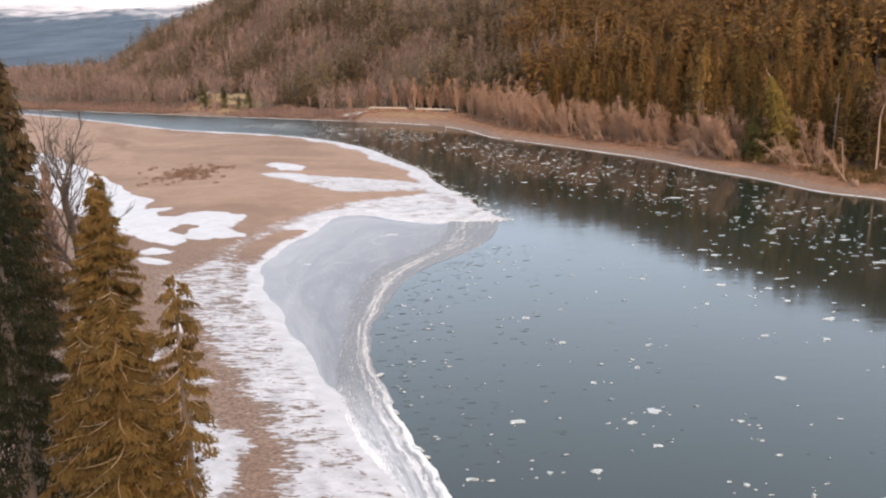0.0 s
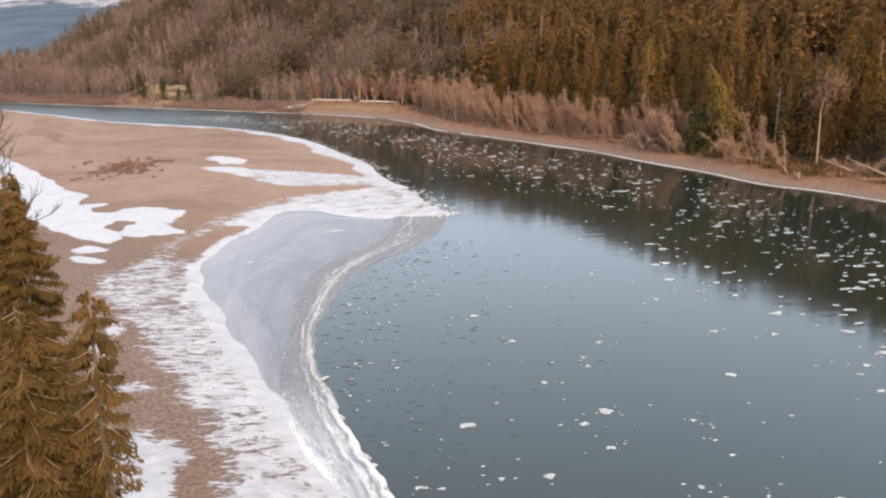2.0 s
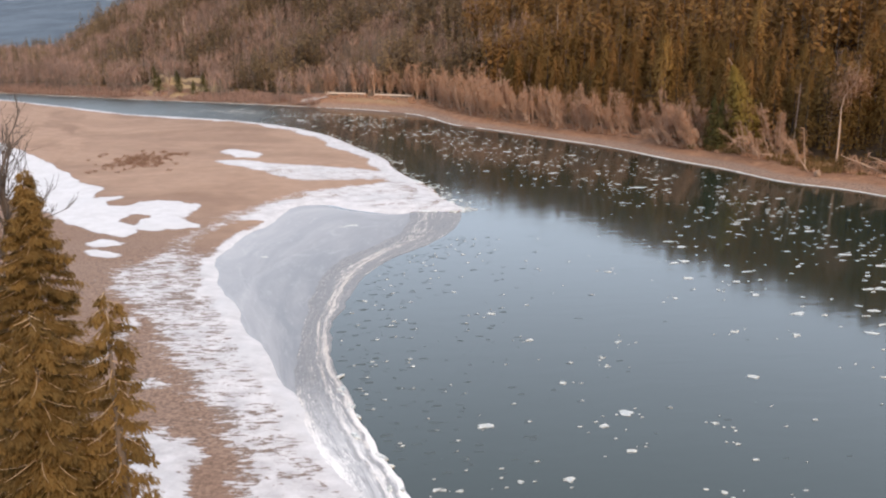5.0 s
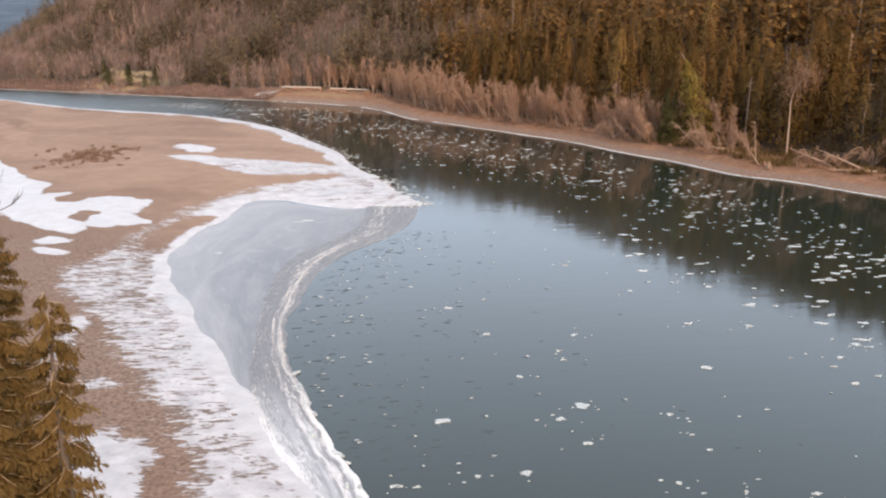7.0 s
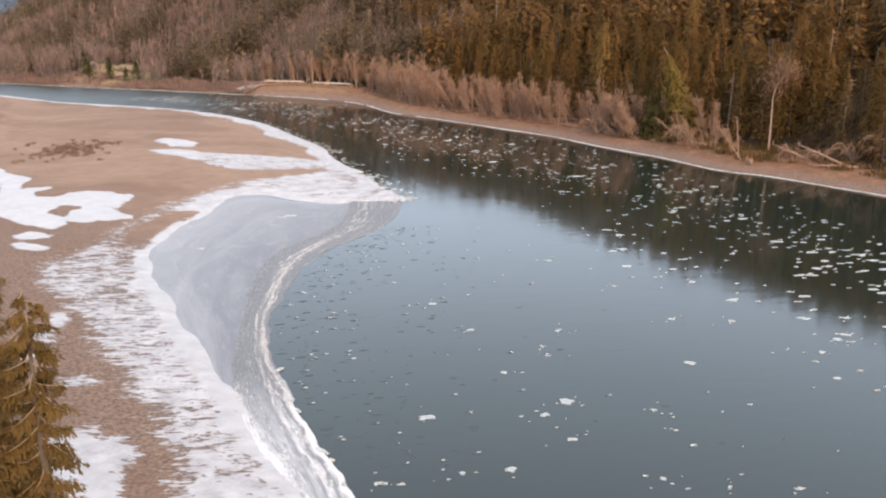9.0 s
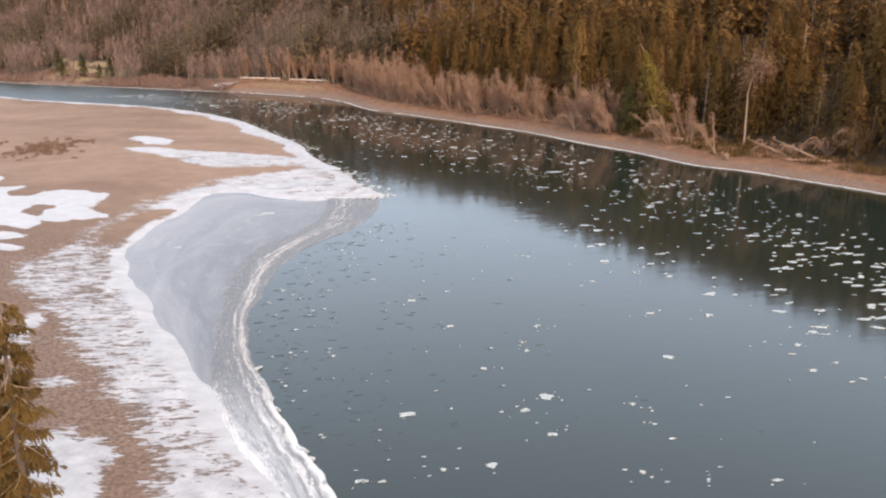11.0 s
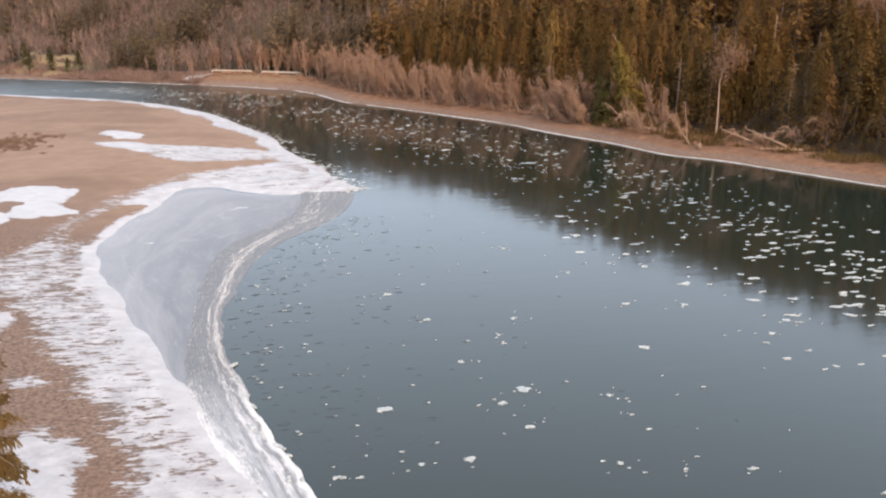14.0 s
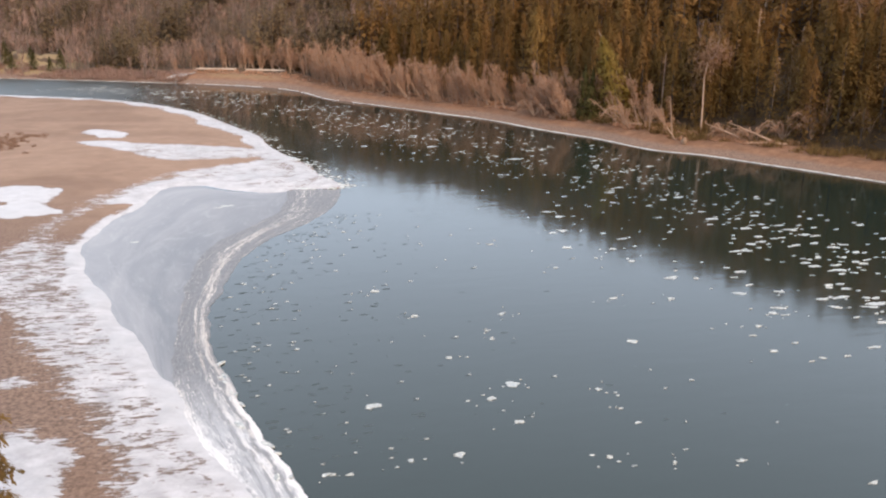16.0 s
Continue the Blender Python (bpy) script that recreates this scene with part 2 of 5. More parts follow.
def to_line(x, y, line, closed=False):
    """The distance from places to a plan line."""
    p = np.vstack([line, line[:1]]) if closed else line
    if x.size < 500:  # few places: all pieces of the line at once
        a, d, q = p[:-1], np.diff(p, axis=0), np.stack([x, y], -1)[:, None]
        t = np.clip(((q - a) * d).sum(-1) / np.maximum((d * d).sum(-1), 1e-9), 0, 1)
        return np.sqrt((((q - a - t[..., None] * d)) ** 2).sum(-1).min(1))
    best = np.full(x.shape, 1e18)
    for (ax, ay), (bx, by) in zip(p, p[1:]):
        dx, dy = bx - ax, by - ay
        t = np.clip(((x - ax) * dx + (y - ay) * dy) / max(dx * dx + dy * dy, 1e-9), 0, 1)
        best = np.minimum(best, (x - ax - t * dx) ** 2 + (y - ay - t * dy) ** 2)
    return np.sqrt(best)


def inside(x, y, poly):
    """The distance to a plan polygon's edge: plus inside, minus outside."""
    if x.size < 500:
        (ax, ay), (bx, by) = poly.T, np.roll(poly, -1, axis=0).T
        cross = ((ay > y[:, None]) != (by > y[:, None])) & (x[:, None] < (bx - ax) * (y[:, None] - ay) / np.where(by == ay, 1e-9, by - ay) + ax)
        return np.where(cross.sum(1) % 2 == 1, 1, -1) * to_line(x, y, poly, True)
    odd = np.zeros(x.shape, bool)
    for (ax, ay), (bx, by) in zip(poly, np.roll(poly, -1, axis=0)):
        if ay != by:
            odd ^= ((ay > y) != (by > y)) & (x < (bx - ax) * (y - ay) / (by - ay) + ax)
    return np.where(odd, 1, -1) * to_line(x, y, poly, True)


def waves(x, y, size, seed, octaves=4):
    """Smooth plan noise, about -1 to 1."""
    rng, out, gain, total = np.random.RandomState(seed), 0, 1.0, 0
    for o in range(octaves):
        for _ in range(4):
            a, ph = rng.uniform(0, 6.283), rng.uniform(0, 6.283)
            w = 6.283 / size * 2**o * rng.uniform(0.6, 1.5)
            out = out + gain * np.sin(w * (x * np.cos(a) + y * np.sin(a)) + ph + 1.5 * np.sin(0.6 * w * (y * np.cos(a) - x * np.sin(a)) + 2 * ph))
        total, gain = total + 2 * gain, gain * 0.55
    return out / total


# edge of the white shore ice, from the near beach round the bay to the bar's point
BAY_SHORE = smooth([(9, -60), (4, 20), (0.5, 45), (-2.3, 55.4), (-4.9, 61.9), (-6.7, 67.2), (-7.8, 72), (-9.9, 77), (-13.3, 85.8), (-17.1, 96.6), (-19.8, 105.3), (-22.4, 115.5),
                    (-22.4, 122), (-20.4, 132), (-17.5, 141.8), (-15.2, 151.5), (-10.2, 152.2), (-4.4, 147), (1, 144.2), (6, 146)])
BAR_EDGE = smooth([(6, 146), (12.4, 145.2), (11.8, 151), (9.5, 158), (8.4, 167), (5.5, 175.5), (1.7, 190), (-0.7, 206), (-7.7, 226), (-16.2, 250), (-29.3, 272), (-44.5, 288), (-64, 301),
                   (-86, 313), (-120, 330), (-170, 348), (-330, 395), (-900, 500)])
BAY_SHORE[:-6, 0] += (0.55 * waves(BAY_SHORE[:, 0], BAY_SHORE[:, 1], 11, 17, 3) * np.clip((BAY_SHORE[:, 1] - 40) / 20, 0, 1))[:-6]  # small lobes
NEAR_LAND = np.vstack([BAY_SHORE, BAR_EDGE, [(-3000, 600), (-3000, -3000), (60, -3000)]])
FAR_SHORE = smooth([(900, -900), (260, -120), (120, 100), (93.5, 144.4), (84.6, 160.5), (77, 169), (71.6, 184.8), (64, 200.3), (55.8, 220.3), (44.8, 238), (32, 258), (20.5, 275),
                    (14.5, 296), (6, 312), (-8.6, 326), (-25, 336), (-43, 346), (-66, 359), (-90, 371), (-116, 386), (-140, 399), (-183, 421), (-330, 470), (-900, 640)])
FAR_LAND = np.vstack([FAR_SHORE, [(-4900, 1200), (-4900, 4900), (4900, 4900), (4900, -3000), (2000, -3000)]])
OUTER_ICE = smooth([(6, 20), (3.4, 42), (1.1, 55), (-0.1, 59.1), (-1.3, 62.4), (-2.5, 67.7), (-3.9, 72.7), (-5.2, 79.1), (-5.9, 85), (-5.8, 91.7), (-4.6, 99.3), (-2.2, 110.8), (2.2, 118.7), (7.2, 126.2), (10.5, 135), (12.2, 144)])
INNER_BAND = smooth([(6, 14), (0.2, 40), (-2.9, 55), (-5.2, 61), (-6.9, 66.5), (-7.9, 71.5), (-8.4, 76), (-8.9, 80), (-8.8, 85.3), (-9, 92), (-8.8, 99.7), (-8.2, 108.9), (-5.3, 118), (-0.8, 125.3), (2.6, 134), (3.6, 146)])
SHEET_LEFT = smooth([(-6, 20), (-9.5, 45), (-10.6, 57), (-11.2, 60.5), (-12.4, 64), (-14.6, 69), (-16.9, 73.5), (-20, 80), (-23.5, 87.5), (-28, 96.5), (-33, 105), (-33.5, 112), (-30.5, 118), (-29.5, 128), (-27, 138), (-23, 150), (-16, 162)])
SHEET = np.vstack([SHEET_LEFT, [(-12, 164), (-3, 168), (4, 168), (7, 158), (6, 146)], BAY_SHORE[::-1][:-4]])
DRIFT = smooth([(-100, 228), (-86.7, 215.3), (-72.2, 197.1), (-64.9, 185.5), (-58.6, 174.6), (-51.7, 166.3), (-51.9, 161), (-50, 157.6), (-45.6, 158.8), (-47.6, 153.4), (-44.5, 150.2), (-41.2, 154.4),
                (-34.7, 154.2), (-30.6, 147), (-32.8, 141), (-28.2, 135.6), (-30.6, 133.3), (-36.1, 132.8), (-38, 136.4), (-38.1, 142), (-40.2, 143), (-41.1, 139.5), (-37.7, 134.6), (-36.8, 130), (-40.1, 129.3), (-49.2, 138),
                (-60, 151.6), (-78, 168), (-100, 190)], 5, True)
SMALL_DRIFTS = [smooth(s, 6, True) for s in (
    [(-41.6, 125), (-40.6, 127.2), (-38.2, 126.6), (-37.2, 124), (-38.8, 122.4)], [(-41.8, 121.2), (-39, 121.2), (-35.4, 118.4), (-36, 116.8), (-39.5, 118.8)],
    [(-39, 214), (-34.5, 217), (-28.4, 208.5), (-31.5, 203)], [(-37.5, 198), (-31.5, 200), (-22, 194), (-4, 188), (2, 178), (-6, 175), (-18, 174.5), (-24, 183), (-30, 190)],
    [(-5, 168), (4, 176), (8, 164), (6, 152), (-2, 150), (-12, 156), (-14, 162)],
    [(-19.5, 65), (-16.4, 65), (-13.9, 60), (-14, 50), (-19, 50), (-19.5, 58)], [(-21.8, 74.8), (-19.8, 74.7), (-20.3, 73.2), (-21.8, 73.4)],
    [(-27, 92), (-25.6, 88), (-26.3, 80), (-27.3, 84)])]


def land_height(x, y):
    """The height of the ground, and how far a place lies in from the near and the far shore."""
    near, far = inside(x, y, NEAR_LAND), inside(x, y, FAR_LAND)
    bar = 0.02 + 0.12 * (1 - np.exp(-np.maximum(near, 0) / 0.8)) + 0.9 * (1 - np.exp(-np.maximum(near, 0) / 22)) + 0.10 * waves(x, y, 24, 3) * np.clip(near / 8, 0, 1)
    bar = bar + 0.07 * np.clip(-(x + 40) - 0.15 * y, 0, 90)
    flat = np.interp(x, [-700, -260, -180, -110, -25, 20, 120], [150, 120, 90, 55, 30, 22, 14])
    rise = np.clip(far - flat, 0, None)
    fell = x + 0.35 * y  # the slope ends where the valley opens
    top = np.interp(x, [20, 80, 115, 180], [92, 55, 67, 88]) + 26 * waves(x, y, 420, 5, 2) + 0.10 * np.clip(rise - 260, 0, 900)
    hill = top * (1 - np.exp(-rise * np.interp(x, [20, 75, 115, 170], [0.62, 0.51, 0.58, 0.64]) / top))
    hill = np.minimum(hill, 0.60 * np.clip(fell - 4 + 14 * waves(x, y, 170, 7, 3), 0.0, None) * np.clip(1.9 - y / 800, 0, 1))
    bank = 2.6 * (1 - np.exp(-np.maximum(far, 0) / 7)) + hill + waves(x, y, 60, 6) * np.clip(far / 25, 0, 1) * 1.6
    bank = bank + (5 + 2.5 * waves(x, y, 14, 16)) * np.exp(-((x + 85) / 19) ** 2 - ((y - 402) / 17) ** 2)
    road = np.exp(-(((x + 6) / 26) ** 2) ** 2) * np.clip((far - 1.2) / 4, 0, 1) * 1.2
    bed = 0.02 - 1.9 * (1 - np.exp(-np.maximum(-np.maximum(near, far), 0) / 6))
    return np.where(near > 0, bar, np.where(far > 0, bank + road, bed)), near, far


def rounded(verts, faces, centre, soft=0.55):
    """Normals that bulge outwards from a crown's axis, and the faces turned to match, as a mass of fine needles shades."""
    out = verts - centre
    out[:, 2] = 0.6 * np.hypot(out[:, 0], out[:, 1]) + 0.3
    out /= np.linalg.norm(out, axis=1)[:, None] + 1e-9
    a, b, c = verts[faces[:, 0]], verts[faces[:, 1]], verts[faces[:, 2]]
    flat = np.cross(b - a, c - a)
    turn = (flat * out[faces[:, 0]]).sum(1) < 0
    faces = np.where(turn[:, None], faces[:, ::-1], faces)
    flat = np.where(turn[:, None], -flat, flat)
    flat /= np.linalg.norm(flat, axis=1)[:, None] + 1e-9
    face_normal = np.zeros_like(verts)
    face_normal[faces.ravel()] = np.repeat(flat, 3, axis=0)
    n = soft * out + (1 - soft) * face_normal
    return faces, n / (np.linalg.norm(n, axis=1)[:, None] + 1e-9)


def mesh_of(name, verts, faces, mats, attrs=None, smooth_shade=False, normals=None):
    """A mesh from arrays; faces of one size. attrs: values for each vertex."""
    verts, faces = np.asarray(verts, np.float32), np.asarray(faces, np.int32)
    me = bpy.data.meshes.new(name)
    me.vertices.add(len(verts))
    me.vertices.foreach_set("co", verts.ravel())
    me.loops.add(faces.size)
    me.loops.foreach_set("vertex_index", faces.ravel())
    me.polygons.add(len(faces))
    me.polygons.foreach_set("loop_start", np.arange(0, faces.size, faces.shape[1], dtype=np.int32))
    me.polygons.foreach_set("use_smooth", np.full(len(faces), smooth_shade))
    for key, val in (attrs or {}).items():
        me.attributes.new(key, "FLOAT", "POINT").data.foreach_set("value", np.asarray(val, np.float32))
    for m in mats if isinstance(mats, (list, tuple)) else [mats]:
        me.materials.append(m)
    me.update(calc_edges=True)
    me.validate()
    if normals is not None:
        me.polygons.foreach_set("use_smooth", np.full(len(me.polygons), True))
        me.attributes.new("custom_normal", "FLOAT_VECTOR", "POINT").data.foreach_set("vector", np.asarray(normals, np.float32).ravel())
    return me


def grid_faces(rows, cols, wrap=False):
    i, j = np.meshgrid(np.arange(rows - 1), np.arange(cols if wrap else cols - 1), indexing="ij")
    a, b = i * cols + j, i * cols + (j + 1) % cols
    return np.stack([a, b, b + cols, a + cols], -1).reshape(-1, 4)


def build_ground():
    """One sheet from under the camera out to the horizon."""
    ang = np.radians(np.r_[np.arange(-32, 41, 0.22), np.arange(44, 326, 4.0)])
    rad = np.r_[14 * np.exp(np.arange(0, 1.16, 0.022)), 45 * np.exp(np.arange(0, 2.26, 0.0095)), 431 * np.exp(np.arange(0, 2.45, 0.02))]
    r, a = np.meshgrid(rad, ang, indexing="ij")
    x, y = (r * np.sin(a)).ravel(), (r * np.cos(a)).ravel()
    z, near, far = land_height(x, y)
    sheet = inside(x, y, SHEET)
    snow = np.full(x.shape, -1.0)
    away = to_line(x, y, BAY_SHORE)
    rim_band = np.clip((np.interp(y, [50, 72, 84, 110, 140], [1.5, 1.7, 2.4, 2.0, 1.6]) + 0.9 * waves(x, y, 9, 12) - away) / 1.2, 0, 1) * (near > -3)
    full = np.interp(y, [52, 80, 100, 116, 132, 150], [0.25, 0.22, 0.16, 0.03, -0.08, -0.04])
    bare = np.exp(-(((away - 3.4) / 1.5) ** 2)) * np.clip((y - 118) / 8, 0, 1) * np.clip((147 - y) / 4, 0, 1)  # a strip of open sand behind the rim
    snow = np.maximum(snow, np.where(near > -3, np.clip(sheet / 4.5 - 0.16, -1.2, full) - 0.9 * bare + 0.75 * rim_band * (sheet > -1), -1))
    firm = 0.75 * rim_band * (sheet > -1)
    edge = np.where((near > 0) & (y > 140), np.clip((5.2 + 2.5 * waves(x, y, 30, 8) - near) / 2.5, -1, 0.5), -1)
    snow = np.maximum(snow, edge)
    drift = inside(x, y, DRIFT) + 0.9 * waves(x, y, 9, 10)
    for p in SMALL_DRIFTS:
        drift = np.maximum(drift, inside(x, y, p) + 0.8 * waves(x, y, 6, 11))
    snow = np.maximum(snow, np.where(near > 0, np.clip(drift / 1.8, -1, np.where((x > -26) & (y > 145), 0.34, 0.8)), -1))
    firm = np.maximum(firm, np.where((near > 0) & (x < -26) & (y > 112), np.clip(drift / 1.5 + 1.6, 0, 1) * np.where(y > 165, np.interp(x, [-56, -46], [1, 0.5]), 1), 0))
    rings = np.sin(np.hypot(x + 9, y - 160) * 1.05 + 1.2 * waves(x, y, 12, 14)) * np.clip((x - 1) / 5, 0, 1) * (y < 172)
    snow = snow - 0.45 * np.clip(rings, 0, 1)
    z = z + np.where(near > 0, 0.12 * np.clip(snow * 1.5, 0, 1) * np.clip(near / 1.5, 0, 1), 0)
    wood = np.where(far > 0, np.clip((far - 1.2) / 4, 0, 1), np.clip((-x - 42 - 0.35 * y + 18) / 12, 0, 1) * (near > 0) * (y < 120))
    # how strongly the far wood's shade is painted into the ground
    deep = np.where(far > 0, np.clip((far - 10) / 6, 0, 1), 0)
    sand = np.clip((y - 98 - 0.9 * np.clip(-x - 22, 0, 45)) / 60, 0, 1) * np.where(near > 0, 1, 0)
    grass = np.exp(-(((x + 85) / 20) ** 2 + ((y - 391) / 20) ** 2)) * (0.9 + 1.3 * waves(x, y, 11, 15)) + 0.5 * np.exp(-(((x + 5) / 18) ** 4 + ((far - 7) / 4) ** 4)) * (far > 0)
    verts = np.vstack([np.stack([x, y, z], -1), [[0, 0, 1.0]]])
    faces = grid_faces(len(rad), len(ang), True)
    n = len(ang)
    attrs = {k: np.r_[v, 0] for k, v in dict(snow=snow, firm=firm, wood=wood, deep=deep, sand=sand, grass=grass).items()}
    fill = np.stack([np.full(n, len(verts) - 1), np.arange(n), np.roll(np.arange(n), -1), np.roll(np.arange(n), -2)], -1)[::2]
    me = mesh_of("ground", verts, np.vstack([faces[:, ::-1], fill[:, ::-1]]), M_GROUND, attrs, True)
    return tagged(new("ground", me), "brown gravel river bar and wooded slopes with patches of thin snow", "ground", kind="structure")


def build_water():
    xs = np.array([-4800, -1200, -300, -80, 0, 80, 300, 1200, 4800.0])
    ys = np.array([-4800, -600, 0, 100, 200, 300, 500, 1200, 4800.0])
    gx, gy = np.meshgrid(xs, ys, indexing="xy")
    v = np.stack([gx.ravel(), gy.ravel(), 0 * gx.ravel()], -1)
    me = mesh_of("water", v, grid_faces(len(ys), len(xs)), M_WATER)
    return tagged(new("water", me), "calm blue-grey river water reflecting the wooded hill", "river", kind="structure")


def ribbon(left, right, n, m):
    """Places between two plan lines: n along, m across."""
    def even(line, n):
        s = np.r_[0, np.cumsum(np.hypot(*np.diff(line, axis=0).T))]
        q = np.linspace(0, s[-1], n)
        return np.stack([np.interp(q, s, line[:, 0]), np.interp(q, s, line[:, 1])], -1), s[-1]
    (a, la), (b, lb) = even(left, n), even(right, n)
    t = np.linspace(0, 1, m)[None, :, None]
    return a[:, None] * (1 - t) + b[:, None] * t, (la + lb) / 2


def add_uv(me, uv):
    layer = me.uv_layers.new(name="UVMap")
    loops = np.empty(len(me.loops), np.int32)
    me.loops.foreach_get("vertex_index", loops)
    layer.data.foreach_set("uv", np.asarray(uv, np.float32)[loops].ravel())


def build_bay_ice():
    a, _ = ribbon(BAY_SHORE[8:], INNER_BAND, 160, 40)
    a = np.concatenate([a[:, :-1], a[:, -1:] + [0.5, 0]], 1)  # its edge lies under the slush
    x, y = a[..., 0].ravel(), a[..., 1].ravel()
    t = np.tile(np.linspace(0, 1, 40), 160)
    x = x - 1.2 * (1 - t) ** 3  # tucked under the shore ice
    z = 0.02 + 0.012 * waves(x, y, 6, 21)
    me = mesh_of("bay_ice", np.stack([x, y, z], -1), grid_faces(160, 40)[:, ::-1], M_BAY, None, True)
    add_uv(me, np.stack([t, np.repeat(np.linspace(0, 110, 160), 40)], -1))
    return tagged(new("bay_ice", me), "smooth grey-blue sheet of thin ice over the bay", "ice sheet", kind="structure")


def build_slush():
    n, m = 420, 44
    a, length = ribbon(INNER_BAND, OUTER_ICE, n, m)
    x, y = a[..., 0].ravel(), a[..., 1].ravel()
    t = np.tile(np.linspace(0, 1, m), n)
    v = np.repeat(np.linspace(0, length, n), m)
    out = t > 0.5
    x = x + np.where(out, 0.30, 0.25) * waves(x, y, 9.0, 22) * np.abs(t - 0.5) * 2
    main = np.interp(y, [55, 70, 85, 100, 120, 145], [0.93, 0.90, 0.80, 0.64, 0.50, 0.34]) + 0.04 * waves(v, 0 * v, 26, 23)
    second = np.interp(y, [55, 70, 85, 100, 120, 145], [0.62, 0.66, 0.58, 0.48, 0.34, 0.20]) + 0.08 * waves(v, 0 * v, 34, 24)
    ridges = np.exp(-(((t - main) / 0.12) ** 2)) + 0.75 * np.exp(-(((t - second) / 0.06) ** 2))
    z = 0.05 + 0.10 * ridges * (0.6 + 0.6 * waves(x, y, 2.2, 25)) + 0.03 * waves(x, y, 1.4, 26)
    z = np.where(t > 0.985, -0.1, z)
    pale = np.clip((76 - y) / 13, 0, 1)
    crest = ridges * np.interp(y, [70, 90, 110, 130], [1.0, 1.15, 0.95, 0.55])
    frost = pale * (0.20 + 0.14 * waves(x, y, 4, 27) + 0.55 * np.exp(-(((t - 0.05) / 0.13) ** 2)) + 0.45 * np.exp(-(((t - 0.95) / 0.06) ** 2)))
    crack = np.exp(-(((t - 0.80 - 0.07 * waves(v, 0 * v, 7, 29)) / 0.045) ** 2)) + 0.7 * np.exp(-(((t - 0.58 - 0.10 * waves(v, 0 * v, 11, 30)) / 0.035) ** 2))
    frost, pale = frost - 0.5 * pale * crack * np.clip(0.6 + 0.9 * waves(x, y, 3.5, 33), 0, 1.3), pale * (1 - 0.8 * np.clip(crack, 0, 1))
    me = mesh_of("slush_band", np.stack([x, y, z], -1), grid_faces(n, m)[:, ::-1], M_SLUSH, {"crest": crest, "pale": pale, "frost": frost}, True)
    add_uv(me, np.stack([t, v], -1))
    return tagged(new("slush_band", me), "curving band of frozen slush with white and tan streaks", "ice band", kind="structure")


build_ground()
build_water()
build_bay_ice()
build_slush()


# ---- woods ----
def kites(base, tip, width, sag, rng):
    """Flat blades from base to tip, each a bent kite of two triangles."""
    base, tip = np.asarray(base, float), np.asarray(tip, float)
    d = tip - base
    side = np.cross(d, [0, 0, 1.0]) + rng.normal(0, 0.15, d.shape) * np.linalg.norm(d, axis=1)[:, None]
    side /= np.linalg.norm(side, axis=1)[:, None] + 1e-9
    mid = base + d * 0.45 - np.array([0, 0, 1.0]) * np.asarray(sag)[:, None]
    w = np.asarray(width)[:, None]
    v = np.stack([base, mid - side * w, tip, mid + side * w], 1).reshape(-1, 3)
    i = np.arange(len(base))[:, None] * 4
    return v, np.vstack([i + [0, 1, 2], i + [0, 2, 3]])


def tube(points, radii, sides=6):
    """A tapered tube along points, as triangles."""
    p, out, n = np.asarray(points, float), [], len(points)
    for k in range(n):
        d = p[min(k + 1, n - 1)] - p[max(k - 1, 0)]
        d /= np.linalg.norm(d) + 1e-9
        u = np.cross(d, [0.31, 0.87, 0.11])
        u /= np.linalg.norm(u)
        w = np.cross(d, u)
        a = np.arange(sides) * 6.2832 / sides
        out.append(p[k] + radii[k] * (np.cos(a)[:, None] * u + np.sin(a)[:, None] * w))
    q = grid_faces(n, sides, True)
    return np.vstack(out), np.vstack([q[:, [0, 1, 2]], q[:, [0, 2, 3]]])


def join(pieces):
    vs, fs, k = [], [], 0
    for v, f in pieces:
        vs.append(v), fs.append(f + k)
        k += len(v)
    return np.vstack(vs), np.vstack(fs)


def conifer(rng, height, radius, blades, bare=0.12, narrow=1.0, length=(0.45, 1.0)):
    """Trunk and crown of a needle tree: drooping boughs in a ragged spire."""
    trunk = tube([(0, 0, -0.6), (0.05, 0, height * 0.5), (0, 0, height)], [0.012 * height, 0.007 * height, 0.02], 4)
    t = rng.uniform(0, 1, blades) ** 0.9
    z = height * (bare + (1 - bare) * t)
    a = rng.uniform(0, 6.2832, blades)
    lobes = 1 + 0.25 * np.sin(2 * a + rng.uniform(0, 6)) + 0.18 * np.sin(9 * t * 6.28 / 2 + a)
    reach = radius * (1 - t) ** (0.8 * narrow) * lobes * rng.uniform(0.55, 1.15, blades) + 0.12
    bough = np.minimum(rng.uniform(*length, blades), reach)
    root = reach - bough * rng.uniform(0.6, 1.0, blades)
    base = np.stack([root * np.cos(a), root * np.sin(a), z], -1)
    tip = np.stack([reach * np.cos(a + rng.normal(0, 0.12, blades)), reach * np.sin(a), z - bough * rng.uniform(0.05, 0.75, blades)], -1)
    crown = kites(base, tip, 0.34 * bough, -0.08 * bough, rng)
    return trunk, crown


